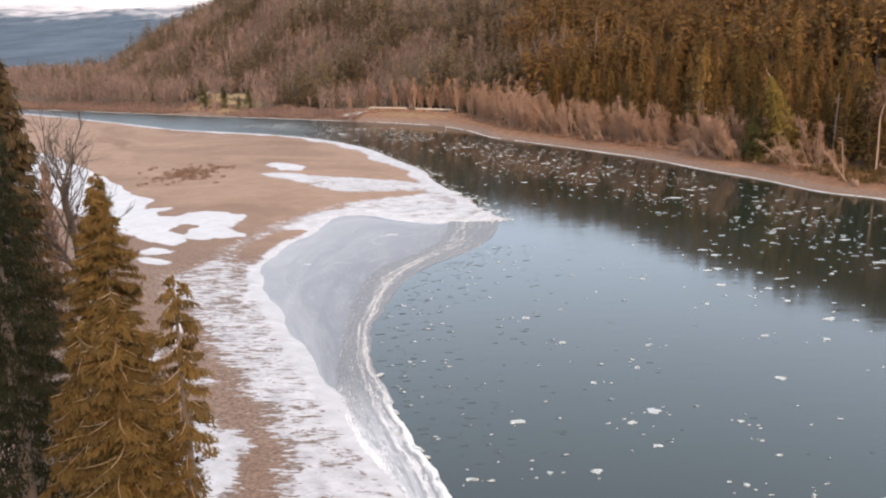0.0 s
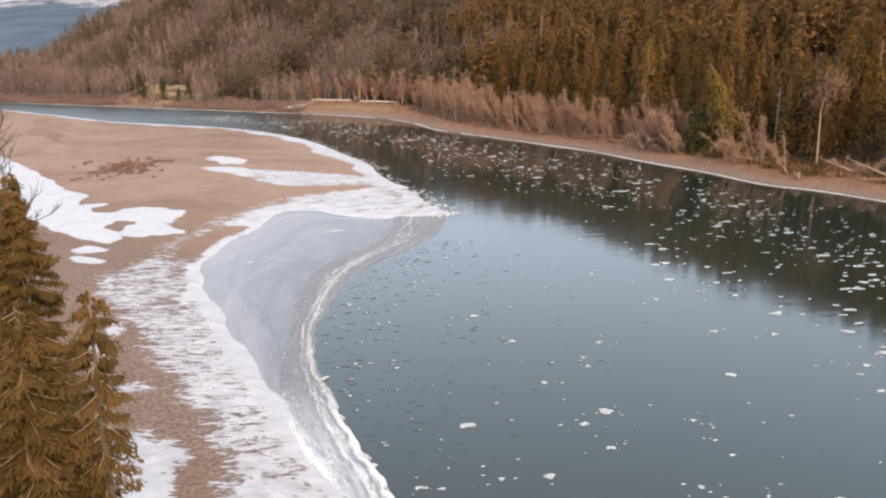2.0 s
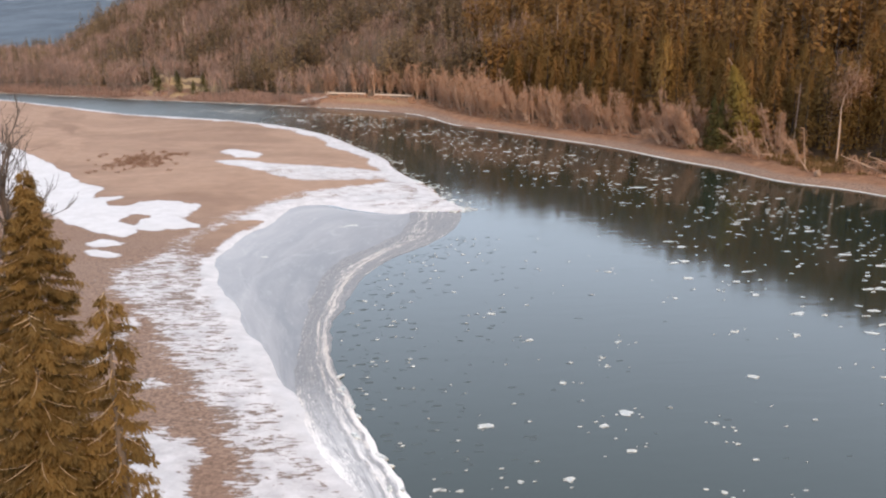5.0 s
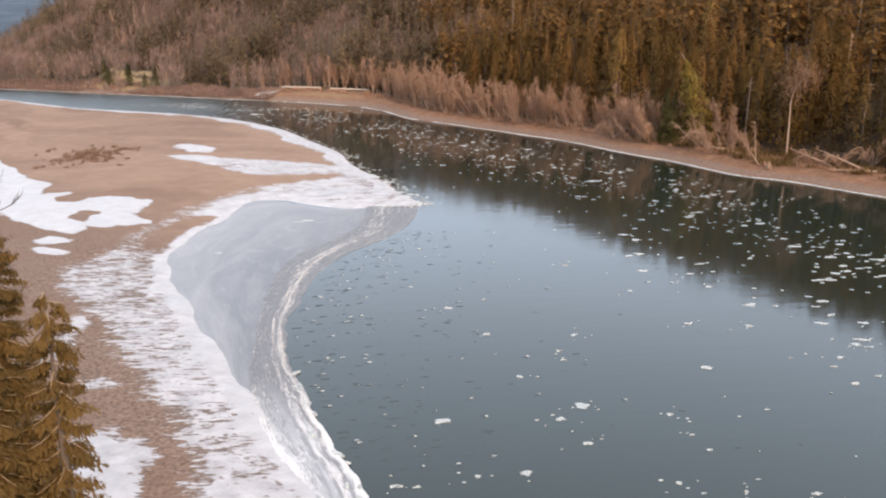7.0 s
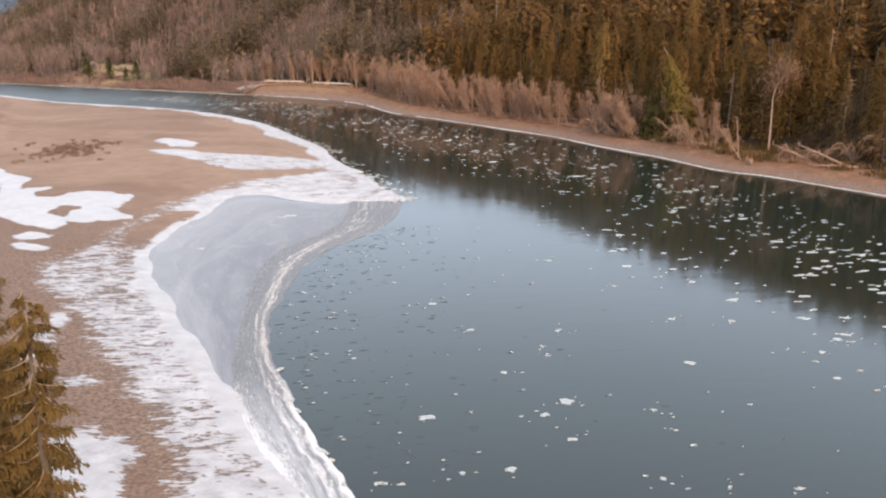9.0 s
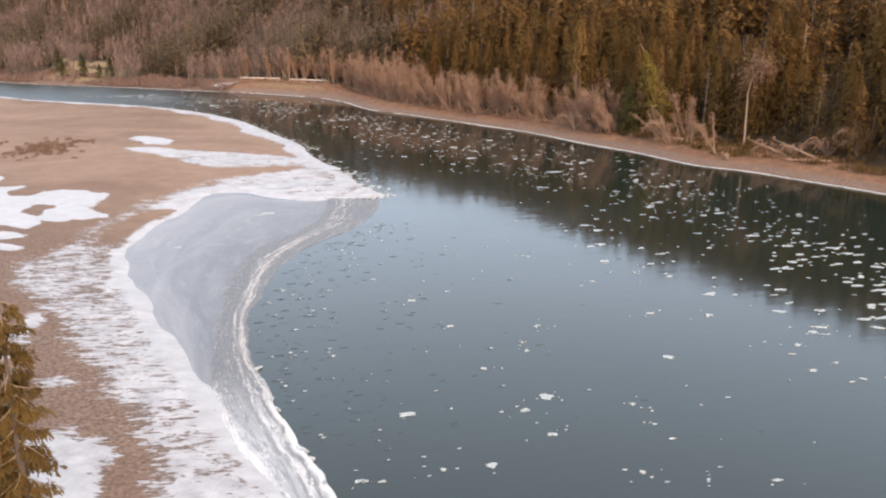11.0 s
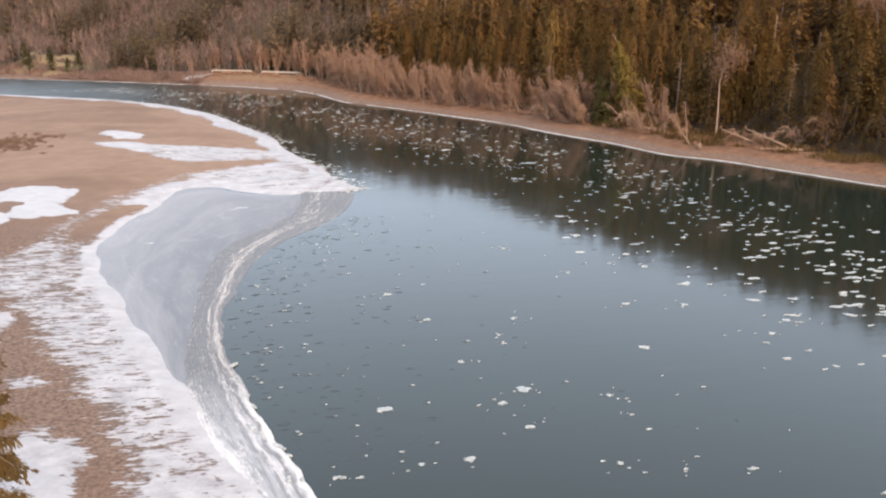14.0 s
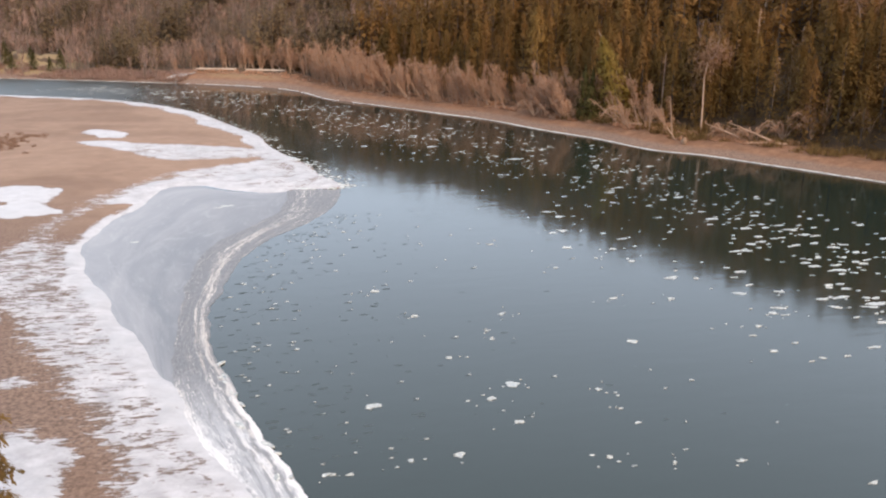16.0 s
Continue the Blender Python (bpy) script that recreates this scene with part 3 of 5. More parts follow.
def bare_tree(rng, height, spread, twigs, lean=(0, 0)):
    """Trunk and leafless crown of a broad-leaved tree: many fine upright twigs."""
    lx, ly = lean
    at = lambda t: np.stack([lx * t * height, ly * t * height, t * height], -1)  # noqa: E731
    trunk = tube(at(np.array([-0.03, 0.4, 0.95])), [0.014 * height, 0.009 * height, 0.02], 3)
    t = rng.uniform(0.12, 0.92, twigs)
    a = rng.uniform(0, 6.2832, twigs)
    reach = spread * rng.uniform(0.15, 1.0, twigs) * np.sin(np.clip(t * 1.02, 0, 1) * 3.1416) ** 0.8
    b = at(t) + np.stack([0.25 * reach * np.cos(a), 0.25 * reach * np.sin(a), 0 * t], -1)
    e = at(t) + np.stack([reach * np.cos(a), reach * np.sin(a), rng.uniform(0.5, 1.5, twigs) * reach + 0.4], -1)
    return trunk, kites(b, e, 0.050 * height / 10 + 0.040 * reach, 0 * t, rng)


def scatter(rng, n, xlo, xhi, ylo, yhi, keep):
    x, y = rng.uniform(xlo, xhi, n), rng.uniform(ylo, yhi, n)
    z, near, far = land_height(x, y)
    ok = keep(x, y, near, far, rng.uniform(0, 1, n))
    return np.stack([x, y, z], -1)[ok]


def forest(name, places, kinds, mats, label, rng, size=(0.75, 1.25)):
    """Many far trees as one object: each a scaled, turned copy of one of a few kinds."""
    vs, fs, ms, tint, ns, k = [], [], [], [], [], 0
    shaped = []
    for kind in kinds:  # the crown of each kind shades as one soft mass
        (tv, tf), (cv, cf) = kind
        tf, tn = rounded(tv, tf, np.zeros(3), 0.9)
        cf, cn = rounded(cv, cf, np.zeros(3), 0.75)
        shaped.append(((tv, tf, tn), (cv, cf, cn)))
    pick = rng.randint(0, len(kinds), len(places))
    patch = waves(places[:, 0], places[:, 1], 38, 35, 3)
    for i, (place, kind) in enumerate(zip(places, pick)):
        s, a = rng.uniform(*size), rng.uniform(0, 6.2832)
        rot = np.array([[math.cos(a), -math.sin(a), 0], [math.sin(a), math.cos(a), 0], [0, 0, 1]])
        tone = float(np.clip(0.5 + 0.5 * rng.uniform(-1, 1) * 0.7 + 0.45 * patch[i], 0, 1))
        for part_index, (v, f, nv) in enumerate(shaped[kind]):
            vs.append((v * s) @ rot.T + place)
            ns.append(nv @ rot.T)
            fs.append(f + k)
            ms.append(np.full(len(f), part_index, np.int32))
            tint.append(np.full(len(v), tone))
            k += len(v)
    me = mesh_of(name, np.vstack(vs), np.vstack(fs), mats, {"tint": np.concatenate(tint)}, normals=np.vstack(ns))
    me.polygons.foreach_set("material_index", np.concatenate(ms))
    return tagged(new(name, me), label, "forest", kind="stuff")


def view_field(x, y):
    """The wedge of land that the flight looks over."""
    a = np.degrees(np.arctan2(x, y))
    return (a > -31) & (a < 44)


def build_woods():
    rng = np.random.RandomState(7)
    spires = [conifer(rng, 16, rng.uniform(3.1, 4.2), 54, 0.03, rng.uniform(0.75, 1.05), (1.4, 2.7)) for _ in range(8)]
    fine = [conifer(rng, 16, rng.uniform(3.1, 4.2), 92, 0.03, rng.uniform(0.75, 1.05), (1.0, 1.9)) for _ in range(8)]
    leafless = [bare_tree(rng, 10.5, rng.uniform(2.4, 3.4), 30) for _ in range(6)]

    def seen(x, y, far):
        """Slopes that the flight looks onto, thinned where only the river mirrors them."""
        z = np.minimum(0.55 * np.clip(far - 20, 0, 170), 0.60 * np.clip(x + 0.35 * y - 4, 0, None))
        up = np.degrees(np.arctan2(z - 30, np.hypot(x, y)))
        return np.where(up < 3.3, 1.0, 0.15)

    def stands(x, y, far):
        """Share of needle trees: more to the right and up the slope, in uneven stands."""
        return np.clip(0.44 + 0.008 * (x - 20) + 0.0045 * (far - 25) + np.where(x < 20, 2.1, 1.0) * waves(x, y, 55, 31, 3) - 0.25 * (x < -40) * (far < 60) - 0.22 * np.exp(-(((x - 42) / 20) ** 2)) + 0.32 * np.clip((10 - x) / 60, 0, 1), 0.04, 0.97)

    def meadow(x, y):
        """None on the open yellow slope above the shore."""
        return 1 - np.clip(1.3 * np.exp(-(((x + 85) / 18) ** 2 + ((y - 386) / 20) ** 2)) + 0.5 * waves(x, y, 12, 32, 2), 0, 1) * (np.hypot(x + 85, y - 388) < 30)

    def green(x, y, near, far, u):
        deep = np.clip((far - np.interp(x, [-60, 20, 70], [10, 20, 34])) / 6, 0, 1)
        return (far > 10) & (far < np.where(x < -40, 1000, 330)) & view_field(x, y) & (u < stands(x, y, far) * deep * seen(x, y, far) * meadow(x, y))

    def brown(x, y, near, far, u):
        share = (1 - stands(x, y, far)) * meadow(x, y)
        return (far > np.where(x < -28, 1.6, 6)) & (far < np.where(x < -40, 600, 300)) & view_field(x, y) & (u < share * seen(x, y, far)) & ~((np.abs(x + 6) < 22) & (far < 16)) & ((far > 32) | (x < 15))

    p = np.vstack([scatter(rng, 8800, 20, 330, 120, 420, green), scatter(rng, 9200, -180, 90, 250, 640, green), scatter(rng, 5500, -330, -40, 400, 900, green), scatter(rng, 2500, -330, -80, 900, 1300, green)])
    right = p[:, 0] > 42 + 12 * waves(p[:, 0], p[:, 1], 50, 33, 2)
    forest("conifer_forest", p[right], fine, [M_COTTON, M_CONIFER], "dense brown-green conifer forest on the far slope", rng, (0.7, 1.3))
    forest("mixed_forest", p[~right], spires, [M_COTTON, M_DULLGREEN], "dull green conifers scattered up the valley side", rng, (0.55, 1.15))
    q = np.vstack([scatter(rng, 4000, 20, 330, 120, 420, brown), scatter(rng, 8000, -180, 90, 250, 600, brown), scatter(rng, 6000, -330, -60, 360, 800, brown)])
    forest("leafless_forest", q, leafless, [M_BARK, M_GREYTWIG], "pinkish-brown leafless trees along the far shore", rng, (0.65, 1.2))
    # bare snags among the needle trees, more of them high up
    def dead(x, y, near, far, u):
        return (far > 45) & (far < 250) & view_field(x, y) & (u < 0.25 + 0.003 * far) & (seen(x, y, far) > 0.5)

    snags = []
    for _ in range(4):
        h = rng.uniform(13, 17)
        lean = rng.normal(0, 0.5)
        z = rng.uniform(0.35, 0.97, 26) * h
        a = rng.uniform(0, 6.2832, 26)
        p = np.stack([lean * z / h, 0 * z, z], -1)
        snags.append((tube([(0, 0, -0.5), (0.4 * lean, 0, h * 0.5), (lean, 0, h)], [0.17, 0.12, 0.04], 4), kites(p, p + np.stack([np.cos(a), np.sin(a), -0.2 + 0 * a], -1) * rng.uniform(0.4, 1.3, 26)[:, None], np.full(26, 0.045), np.full(26, 0.05), rng)))
    forest("dead_snags", np.vstack([scatter(rng, 420, 45, 330, 130, 420, dead), scatter(rng, 90, -120, 60, 300, 560, dead)]), snags, [M_SNAG, M_GREYTWIG], "grey bare snags standing among the conifers", rng, (0.8, 1.25))


build_woods()


def build_mountain():
    """The far snowy mountain across the valley."""
    x = np.linspace(-3600, 600, 220)
    t = np.linspace(0, 1, 40)
    gx, gt = np.meshgrid(x, t, indexing="ij")
    crest = 200 + 0.03 * np.clip(-1200 - gx, 0, 3000) + 22 * waves(gx, 0 * gx, 700, 41, 4) - 0.10 * np.clip(gx + 700, 0, None)
    y = 800 + 3300 * gt + 60 * waves(gx, gt * 1500, 500, 42, 3)
    z = -6 + crest * gt**1.15 + 12 * waves(gx, y, 260, 43, 4) * gt
    k = Mat("hazy_snowy_slope")
    h = k.n.new("ShaderNodeSeparateXYZ")
    k.l.new(k.n.new("ShaderNodeNewGeometry").outputs["Position"], h.inputs[0])
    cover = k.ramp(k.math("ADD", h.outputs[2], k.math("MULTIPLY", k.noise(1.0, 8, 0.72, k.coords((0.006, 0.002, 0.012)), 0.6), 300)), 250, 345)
    # wooded slopes in dark blue: the distance haze is put into their colour
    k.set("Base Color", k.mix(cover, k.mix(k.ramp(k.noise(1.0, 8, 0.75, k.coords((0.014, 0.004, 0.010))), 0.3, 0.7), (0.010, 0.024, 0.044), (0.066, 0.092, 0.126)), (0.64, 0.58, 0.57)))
    k.set("Roughness", 1.0)
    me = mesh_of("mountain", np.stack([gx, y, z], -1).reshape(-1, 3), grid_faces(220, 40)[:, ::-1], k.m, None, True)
    tagged(new("backdrop_mountain", me), "distant mountain with a snowy crest and slopes tinted haze-blue", "mountain", kind="structure")


build_mountain()


# ---- single trees ----
def part(name, data, material, parent, label="", tint=None, soft=0.0):
    """Arrays of triangles as one mesh under a thing; soft: how far its blades shade as one mass."""
    v, f = data
    f, normals = rounded(v, f, np.zeros(3), soft) if soft else (f, None)
    me = mesh_of(name, v, f, material, {"tint": np.full(len(v), 0.5) if tint is None else tint}, normals=normals)
    ob = new(name, me)
    ob.parent = parent
    if label:
        ob["label"] = label
    if name in ("branchwork", "crown", "limbwork", "foliage"):
        ob["kind"] = "stuff"
    return ob


def height_at(x, y):
    return float(land_height(np.array([float(x)]), np.array([float(y)]))[0][0])


def thing(name, x, y, label, category, group="", sink=0.05, z=None):
    ob = new(name)
    ob.matrix_basis = pose(x, y, (height_at(x, y) if z is None else z) - sink)
    return tagged(ob, label, category, group)


def needle_tree(name, rng, height, radius, blades, needles, label, group, bare=0.1, narrow=1.0):
    """A conifer at the origin, to be copied."""
    ob = tagged(new(name), label, "conifer", group)
    trunk, crown = conifer(rng, height, radius, blades, bare, narrow, (0.4, 0.85))
    part("trunk", trunk, M_COTTON, ob)
    part("crown", crown, needles, ob, tint=np.repeat(rng.uniform(0.36, 0.64, len(crown[0]) // 4), 4), soft=0.75)
    return ob


def alder(rng, height, spread, twigs, lean):
    ob = tagged(new("leafless_alder"), "leafless pinkish-brown alder leaning over the river bank", "bare tree", "alders along the bank")
    lx, ly = lean
    at = lambda t: np.stack([lx * t * height, ly * t * height, t * height], -1)  # noqa: E731
    trunk = tube(at(np.linspace(-0.04, 0.97, 5)), np.linspace(0.016, 0.004, 5) * height, 5)
    stems, bits, tips = [], [], []
    for k in range(3):  # side stems from the same stool
        a, top = rng.uniform(0, 6.2832), rng.uniform(0.55, 0.9)
        t = np.linspace(-0.04, top, 4)
        pts = at(t) + np.stack([np.cos(a) * t, np.sin(a) * t, 0 * t], -1) * rng.uniform(1.2, 2.6)
        stems.append(tube(pts, np.linspace(0.006, 0.002, 4) * height, 4))
        for _ in range(twigs // 6):
            p = pts[1] + (pts[-1] - pts[1]) * rng.uniform(-0.2, 1.0)
            tips.append((p, p + rng.normal(0, 1, 3) * [0.34, 0.34, 0.2] + np.array([0.5 * lx, 0.5 * ly, 1.0]) * rng.uniform(0.3, 1.3)))
    for _ in range(20):
        t, a = rng.uniform(0.10, 0.9), rng.uniform(0, 6.2832)
        r = spread * rng.uniform(0.35, 1.0) * (1.05 - t) ** 0.5
        s = np.linspace(0, 1, 4)[:, None]
        limb = at(np.array([t])) + s * np.array([r * math.cos(a), r * math.sin(a), 0]) + np.array([0.5 * lx, 0.5 * ly, 0.9]) * (s**1.3 * r)
        bits.append(tube(limb, np.linspace(0.045, 0.012, 4), 3))
        for _ in range(twigs // 20):
            p = limb[0] + (limb[-1] - limb[0]) * rng.uniform(0.1, 1)
            tips.append((p, p + rng.normal(0, 1, 3) * [0.50, 0.50, 0.28] + np.array([0.3 * lx, 0.3 * ly, 0.6]) * rng.uniform(0.1, 1.2)))
    b, e = np.array([q[0] for q in tips]), np.array([q[1] for q in tips])
    part("trunk", trunk, M_PALE, ob, "pale slanting trunk")
    for stem in stems:
        part("side_stem", stem, M_PALE, ob)
    part("branchwork", join(bits), M_PALE, ob)
    part("crown", kites(b, e, rng.uniform(0.024, 0.052, len(b)), 0 * b[:, 0], rng), M_TWIG, ob, "haze of fine bare twigs")
    return ob


def slanted_stem(rng, length, slope):
    """A dead pale stem leaning out over the bank, with short comb-like side branches."""
    ob = tagged(new("slanted_stem"), "pale dead stem slanting among the bank alders", "dead tree", "slanting stems on the bank")
    s = np.linspace(-0.04, 1, 6)
    pts = np.stack([-slope * length * s, -0.3 * slope * length * s, length * (s - 0.08 * s**2)], -1)
    part("trunk", tube(pts, np.linspace(0.15, 0.04, 6), 5), M_PALE, ob)
    n = 130
    u = rng.uniform(0.25, 1.0, n)
    p = np.stack([np.interp(u, s, pts[:, k]) for k in range(3)], -1)
    way = rng.normal(0, 1, (n, 3)) * [0.8, 0.8, 0.25] + [-0.2, 0, -0.15]
    part("branchwork", kites(p, p + way * (1.3 - 0.7 * u)[:, None], rng.uniform(0.02, 0.045, n), np.full(n, 0.05), rng), M_TWIG, ob)
    return ob


def shore_place(s, inland, line):
    """A place a given way along a shore line and in from it."""
    d = np.r_[0, np.cumsum(np.hypot(*np.diff(line, axis=0).T))]
    x, y = np.interp(s, d, line[:, 0]), np.interp(s, d, line[:, 1])
    x2, y2 = np.interp(s + 1, d, line[:, 0]), np.interp(s + 1, d, line[:, 1])
    nx, ny = (y2 - y), -(x2 - x)
    n = math.hypot(nx, ny)
    return x + inland * nx / n, y + inland * ny / n


def build_bank_trees():
    rng = np.random.RandomState(11)
    line = FAR_SHORE[(FAR_SHORE[:, 1] > 60) & (FAR_SHORE[:, 1] < 345) & (FAR_SHORE[:, 0] > -60)]
    total = float(np.hypot(*np.diff(line, axis=0).T).sum())
    towards = Vector((-0.86, -0.45))
    kinds = [alder(rng, 9.8, 1.9, 380, (towards.x * k, towards.y * k)) for k in (0.05, 0.16, 0.30, 0.44, 0.60)]
    for i in range(390):
        s = rng.uniform(0.28, 1.0) * total if i < 310 else rng.uniform(0.7, 0.93) * total
        inland = rng.uniform(7.5, 17) if s < 0.7 * total else rng.uniform(8, 26)
        x, y = shore_place(s, inland, line)
        if (abs(x + 6) < 22 and inland < 16) or (x > 72 and 168 < y < 205 and inland < 11) or x > 85 or (x > 79 and rng.uniform() < 0.6) or math.hypot(x - 74, y - 196) < 8:
            continue
        slant = int(np.clip(np.interp(x, [0, 35, 75], [0, 1.6, 3.6]) + rng.normal(0, 0.8), 0, 4))
        size = rng.uniform(0.75, 1.2) * np.interp(x, [0, 25, 40, 80], [1.0, 1.25, 1.0, 1.05])
        copy_thing(kinds[slant], pose(x, y, height_at(x, y) - 0.1, rng.normal(0, 8), rng.normal(0, 8), rng.normal(0, 30)) @ Matrix.Diagonal((size * rng.uniform(0.8, 1.3), size, size * rng.uniform(0.75, 1.1), 1)))
    spires = [needle_tree("bank_conifer", rng, 20, r, 1150, m, "tall brown-green conifer in the wood by the far shore", "conifers by the far shore", b, nw)
              for r, b, nw, m in ((3.7, 0.04, 0.9, M_CONIFER), (4.3, 0.03, 0.85, M_DEEPGREEN), (3.4, 0.03, 1.05, M_DEEPGREEN), (4.0, 0.05, 0.8, M_DEEPGREEN), (3.8, 0.04, 0.95, M_CONIFER))]
    for i in range(235):
        s = ((i + rng.uniform(0, 1)) / 200 * 0.74 if i < 200 else rng.uniform(0.12, 0.45)) * total
        x, y = shore_place(s, 0, line)
        inland = np.interp(x, [20, 60, 80, 95, 108, 125], [21, 17, 16, 14, 11, 10]) + rng.uniform(0, 1) ** 1.3 * 20
        x, y = shore_place(s, inland, line)
        if math.hypot(x - 91.5, y - 173.5) < 5.5 or math.hypot(x - 78.5, y - 195) < 5:
            continue
        size = rng.uniform(0.70, 1.08)
        copy_thing(spires[rng.randint(5)], pose(x, y, height_at(x, y) - 0.2, rng.normal(0, 1.2), rng.normal(0, 1.2), rng.uniform(0, 360)) @ Matrix.Diagonal((size, size, size * rng.uniform(0.9, 1.1), 1)))
    for i, (x, y) in enumerate(((112, 158), (116, 152), (119, 160), (108, 166), (123, 148), (114, 167), (127, 140), (121, 153), (131, 136), (117, 146))):
        copy_thing(spires[i % 5], pose(x, y, height_at(x, y) - 0.2, 0, 0, 77 * i) @ Matrix.Scale(0.75 + 0.03 * (i % 7), 4))
    for i, (x, y) in enumerate(((111, 150.5), (107, 157), (115, 144), (105.5, 160.5))):
        copy_thing(kinds[i % 3], pose(x, y, height_at(x, y) - 0.1, 0, 0, 40 * i) @ Matrix.Scale(0.8 + 0.12 * i, 4))
    stems = [slanted_stem(rng, 8.5, slope) for slope in (0.32, 0.5, 0.68)]
    for i in range(33):
        x, y = shore_place(rng.uniform(0.34, 0.66) * total, rng.uniform(6.5, 9.5), line)
        if math.hypot(x - 74, y - 196) < 5:
            continue
        m = pose(x, y, height_at(x, y) - 0.1, rng.normal(0, 6), rng.normal(0, 8), rng.normal(0, 22)) @ Matrix.Scale(rng.uniform(0.65, 1.15), 4)
        if i < 3:
            stems[i].matrix_basis = m
        else:
            copy_thing(stems[i % 3], m)
    for k in kinds + spires:  # the first of each kind stands in the row too
        x, y = shore_place(rng.uniform(0.35, 0.6) * total, rng.uniform(22, 30), line)
        k.matrix_basis = pose(x, y, height_at(x, y) - 0.1)
    return line, total


SHORE_LINE, SHORE_LENGTH = build_bank_trees()


def build_marked_trees():
    """Trees on the far bank that stand out from the row."""
    rng = np.random.RandomState(12)
    gold = needle_tree("leaning_conifer", rng, 20, 3.6, 2200, M_GOLD, "yellow-green conifer with a broken pale top, leaning over the bank", "", 0.06, 0.7)
    gold.matrix_basis = pose(82.0, 196.5, height_at(82, 196.5) - 0.2) @ Matrix.Rotation(radians(-17), 4, "Y")
    part("dead_top", tube([(0, 0, 17.5), (-0.1, 0, 20), (-0.5, 0, 21.6)], [0.16, 0.12, 0.05], 6), M_PALE, gold, "bare broken top")
    for x, y, h in ((74.4, 201.0, 13.0), (76.0, 200.0, 12.2)):
        t = needle_tree("young_spruce", rng, h, 3.0, 1500, M_DARKGREEN, "dense dark green young spruce beside the leaning conifer", "young spruces on the bank", 0.02, 1.15)
        t.matrix_basis = pose(x, y, height_at(x, y) - 0.1)
    first = needle_tree("meadow_spruce", rng, 6.5, 1.9, 500, M_DARKGREEN, "small dark green spruce on the open yellow slope", "spruces on the yellow slope", 0.02, 0.9)
    for x, y, size in ((-84.5, 379, 1.15), (-78, 376, 0.8), (-93, 381, 1.0), (-74.5, 380, 1.2), (-97, 390, 1.2), (-88, 392, 0.8)):
        m = pose(x, y, height_at(x, y) - 0.1, 0, 0, 50 * x) @ Matrix.Scale(size, 4)
        if x == -84.5:
            first.matrix_basis = m
        else:
            copy_thing(first, m)
    t = needle_tree("larch", rng, 24, 4.0, 1500, M_LARCH, "tall golden-brown conifer above the alders", "", 0.24, 0.7)
    t.matrix_basis = pose(72.5, 232, height_at(72.5, 232) - 0.1)
    t = needle_tree("larch", rng, 26, 2.8, 1200, M_LARCH, "tall golden-brown conifer above the alders", "", 0.3, 0.9)
    t.matrix_basis = pose(92, 222, height_at(92, 222) - 0.1)
    # birch with a bent crown
    for x, y, size, turn in ((91.7, 176.8, 1.0, 0), (119.5, 167.5, 0.95, 150), (123.0, 164.5, 0.85, 20), (126.0, 158.0, 0.9, 200)):
        b = thing("birch", x, y, "pale-trunked leafless birch with a bent feathery crown", "bare tree", "birches at the wood's edge")
        b.matrix_basis = b.matrix_basis @ Matrix.Rotation(radians(turn), 4, "Z") @ Matrix.Scale(size, 4)
        part("trunk", tube([(0, 0, -0.3), (0, 0.1, 6), (-0.2, 0, 12), (0.3, 0, 14.5), (2.2, 0, 17), (2.6, 0, 20)], [0.22, 0.18, 0.14, 0.11, 0.08, 0.03], 6), M_PALE, b, "slim pale trunk")
        n = 1300
        c = np.array([1.9, 0, 17.2]) + rng.normal(0, 1, (n, 3)) * [1.7, 1.5, 1.5] - np.where(rng.uniform(0, 1, (n, 1)) < 0.3, 1, 0) * np.array([2.0, 0, 2.6])
        part("crown", kites(c, c + rng.normal(0, 0.5, (n, 3)) + [0.3, 0, 0.2], rng.uniform(0.05, 0.10, n), np.zeros(n), rng), M_TWIG, b, "feathery pinkish crown")
    for x, y, h, lean in ((106.5, 183, 17, 0.3), (93.5, 184, 9, -0.2), (98.6, 182, 8.5, 0.1), (104, 171, 12, 0.8), (108.5, 172, 13.5, -0.4), (110.5, 173, 14, 0.5), (101, 190, 13, 0.2), (89, 191, 14, 0.4)):
        d = thing("dead_tree", x, y, "bare pale standing dead trunk at the wood's edge", "dead tree", "dead trunks by the shore")
        part("trunk", tube([(0, 0, -0.3), (lean * 0.5, 0, h * 0.5), (lean, 0, h)], [0.2, 0.14, 0.05], 6), M_PALE, d)
        m = 60
        z = rng.uniform(0.4, 0.98, m) * h
        a = rng.uniform(0, 6.2832, m)
        p = np.stack([lean * z / h, 0 * z, z], -1)
        part("branchwork", kites(p, p + np.stack([np.cos(a), np.sin(a), 0.2 + 0 * a], -1) * rng.uniform(0.4, 1.5, m)[:, None], np.full(m, 0.035), np.full(m, 0.1), rng), M_TWIG, d)


M_DARKGREEN = foliage_material("dark_green_needles", (0.036, 0.036, 0.014), (0.125, 0.108, 0.040))
build_marked_trees()


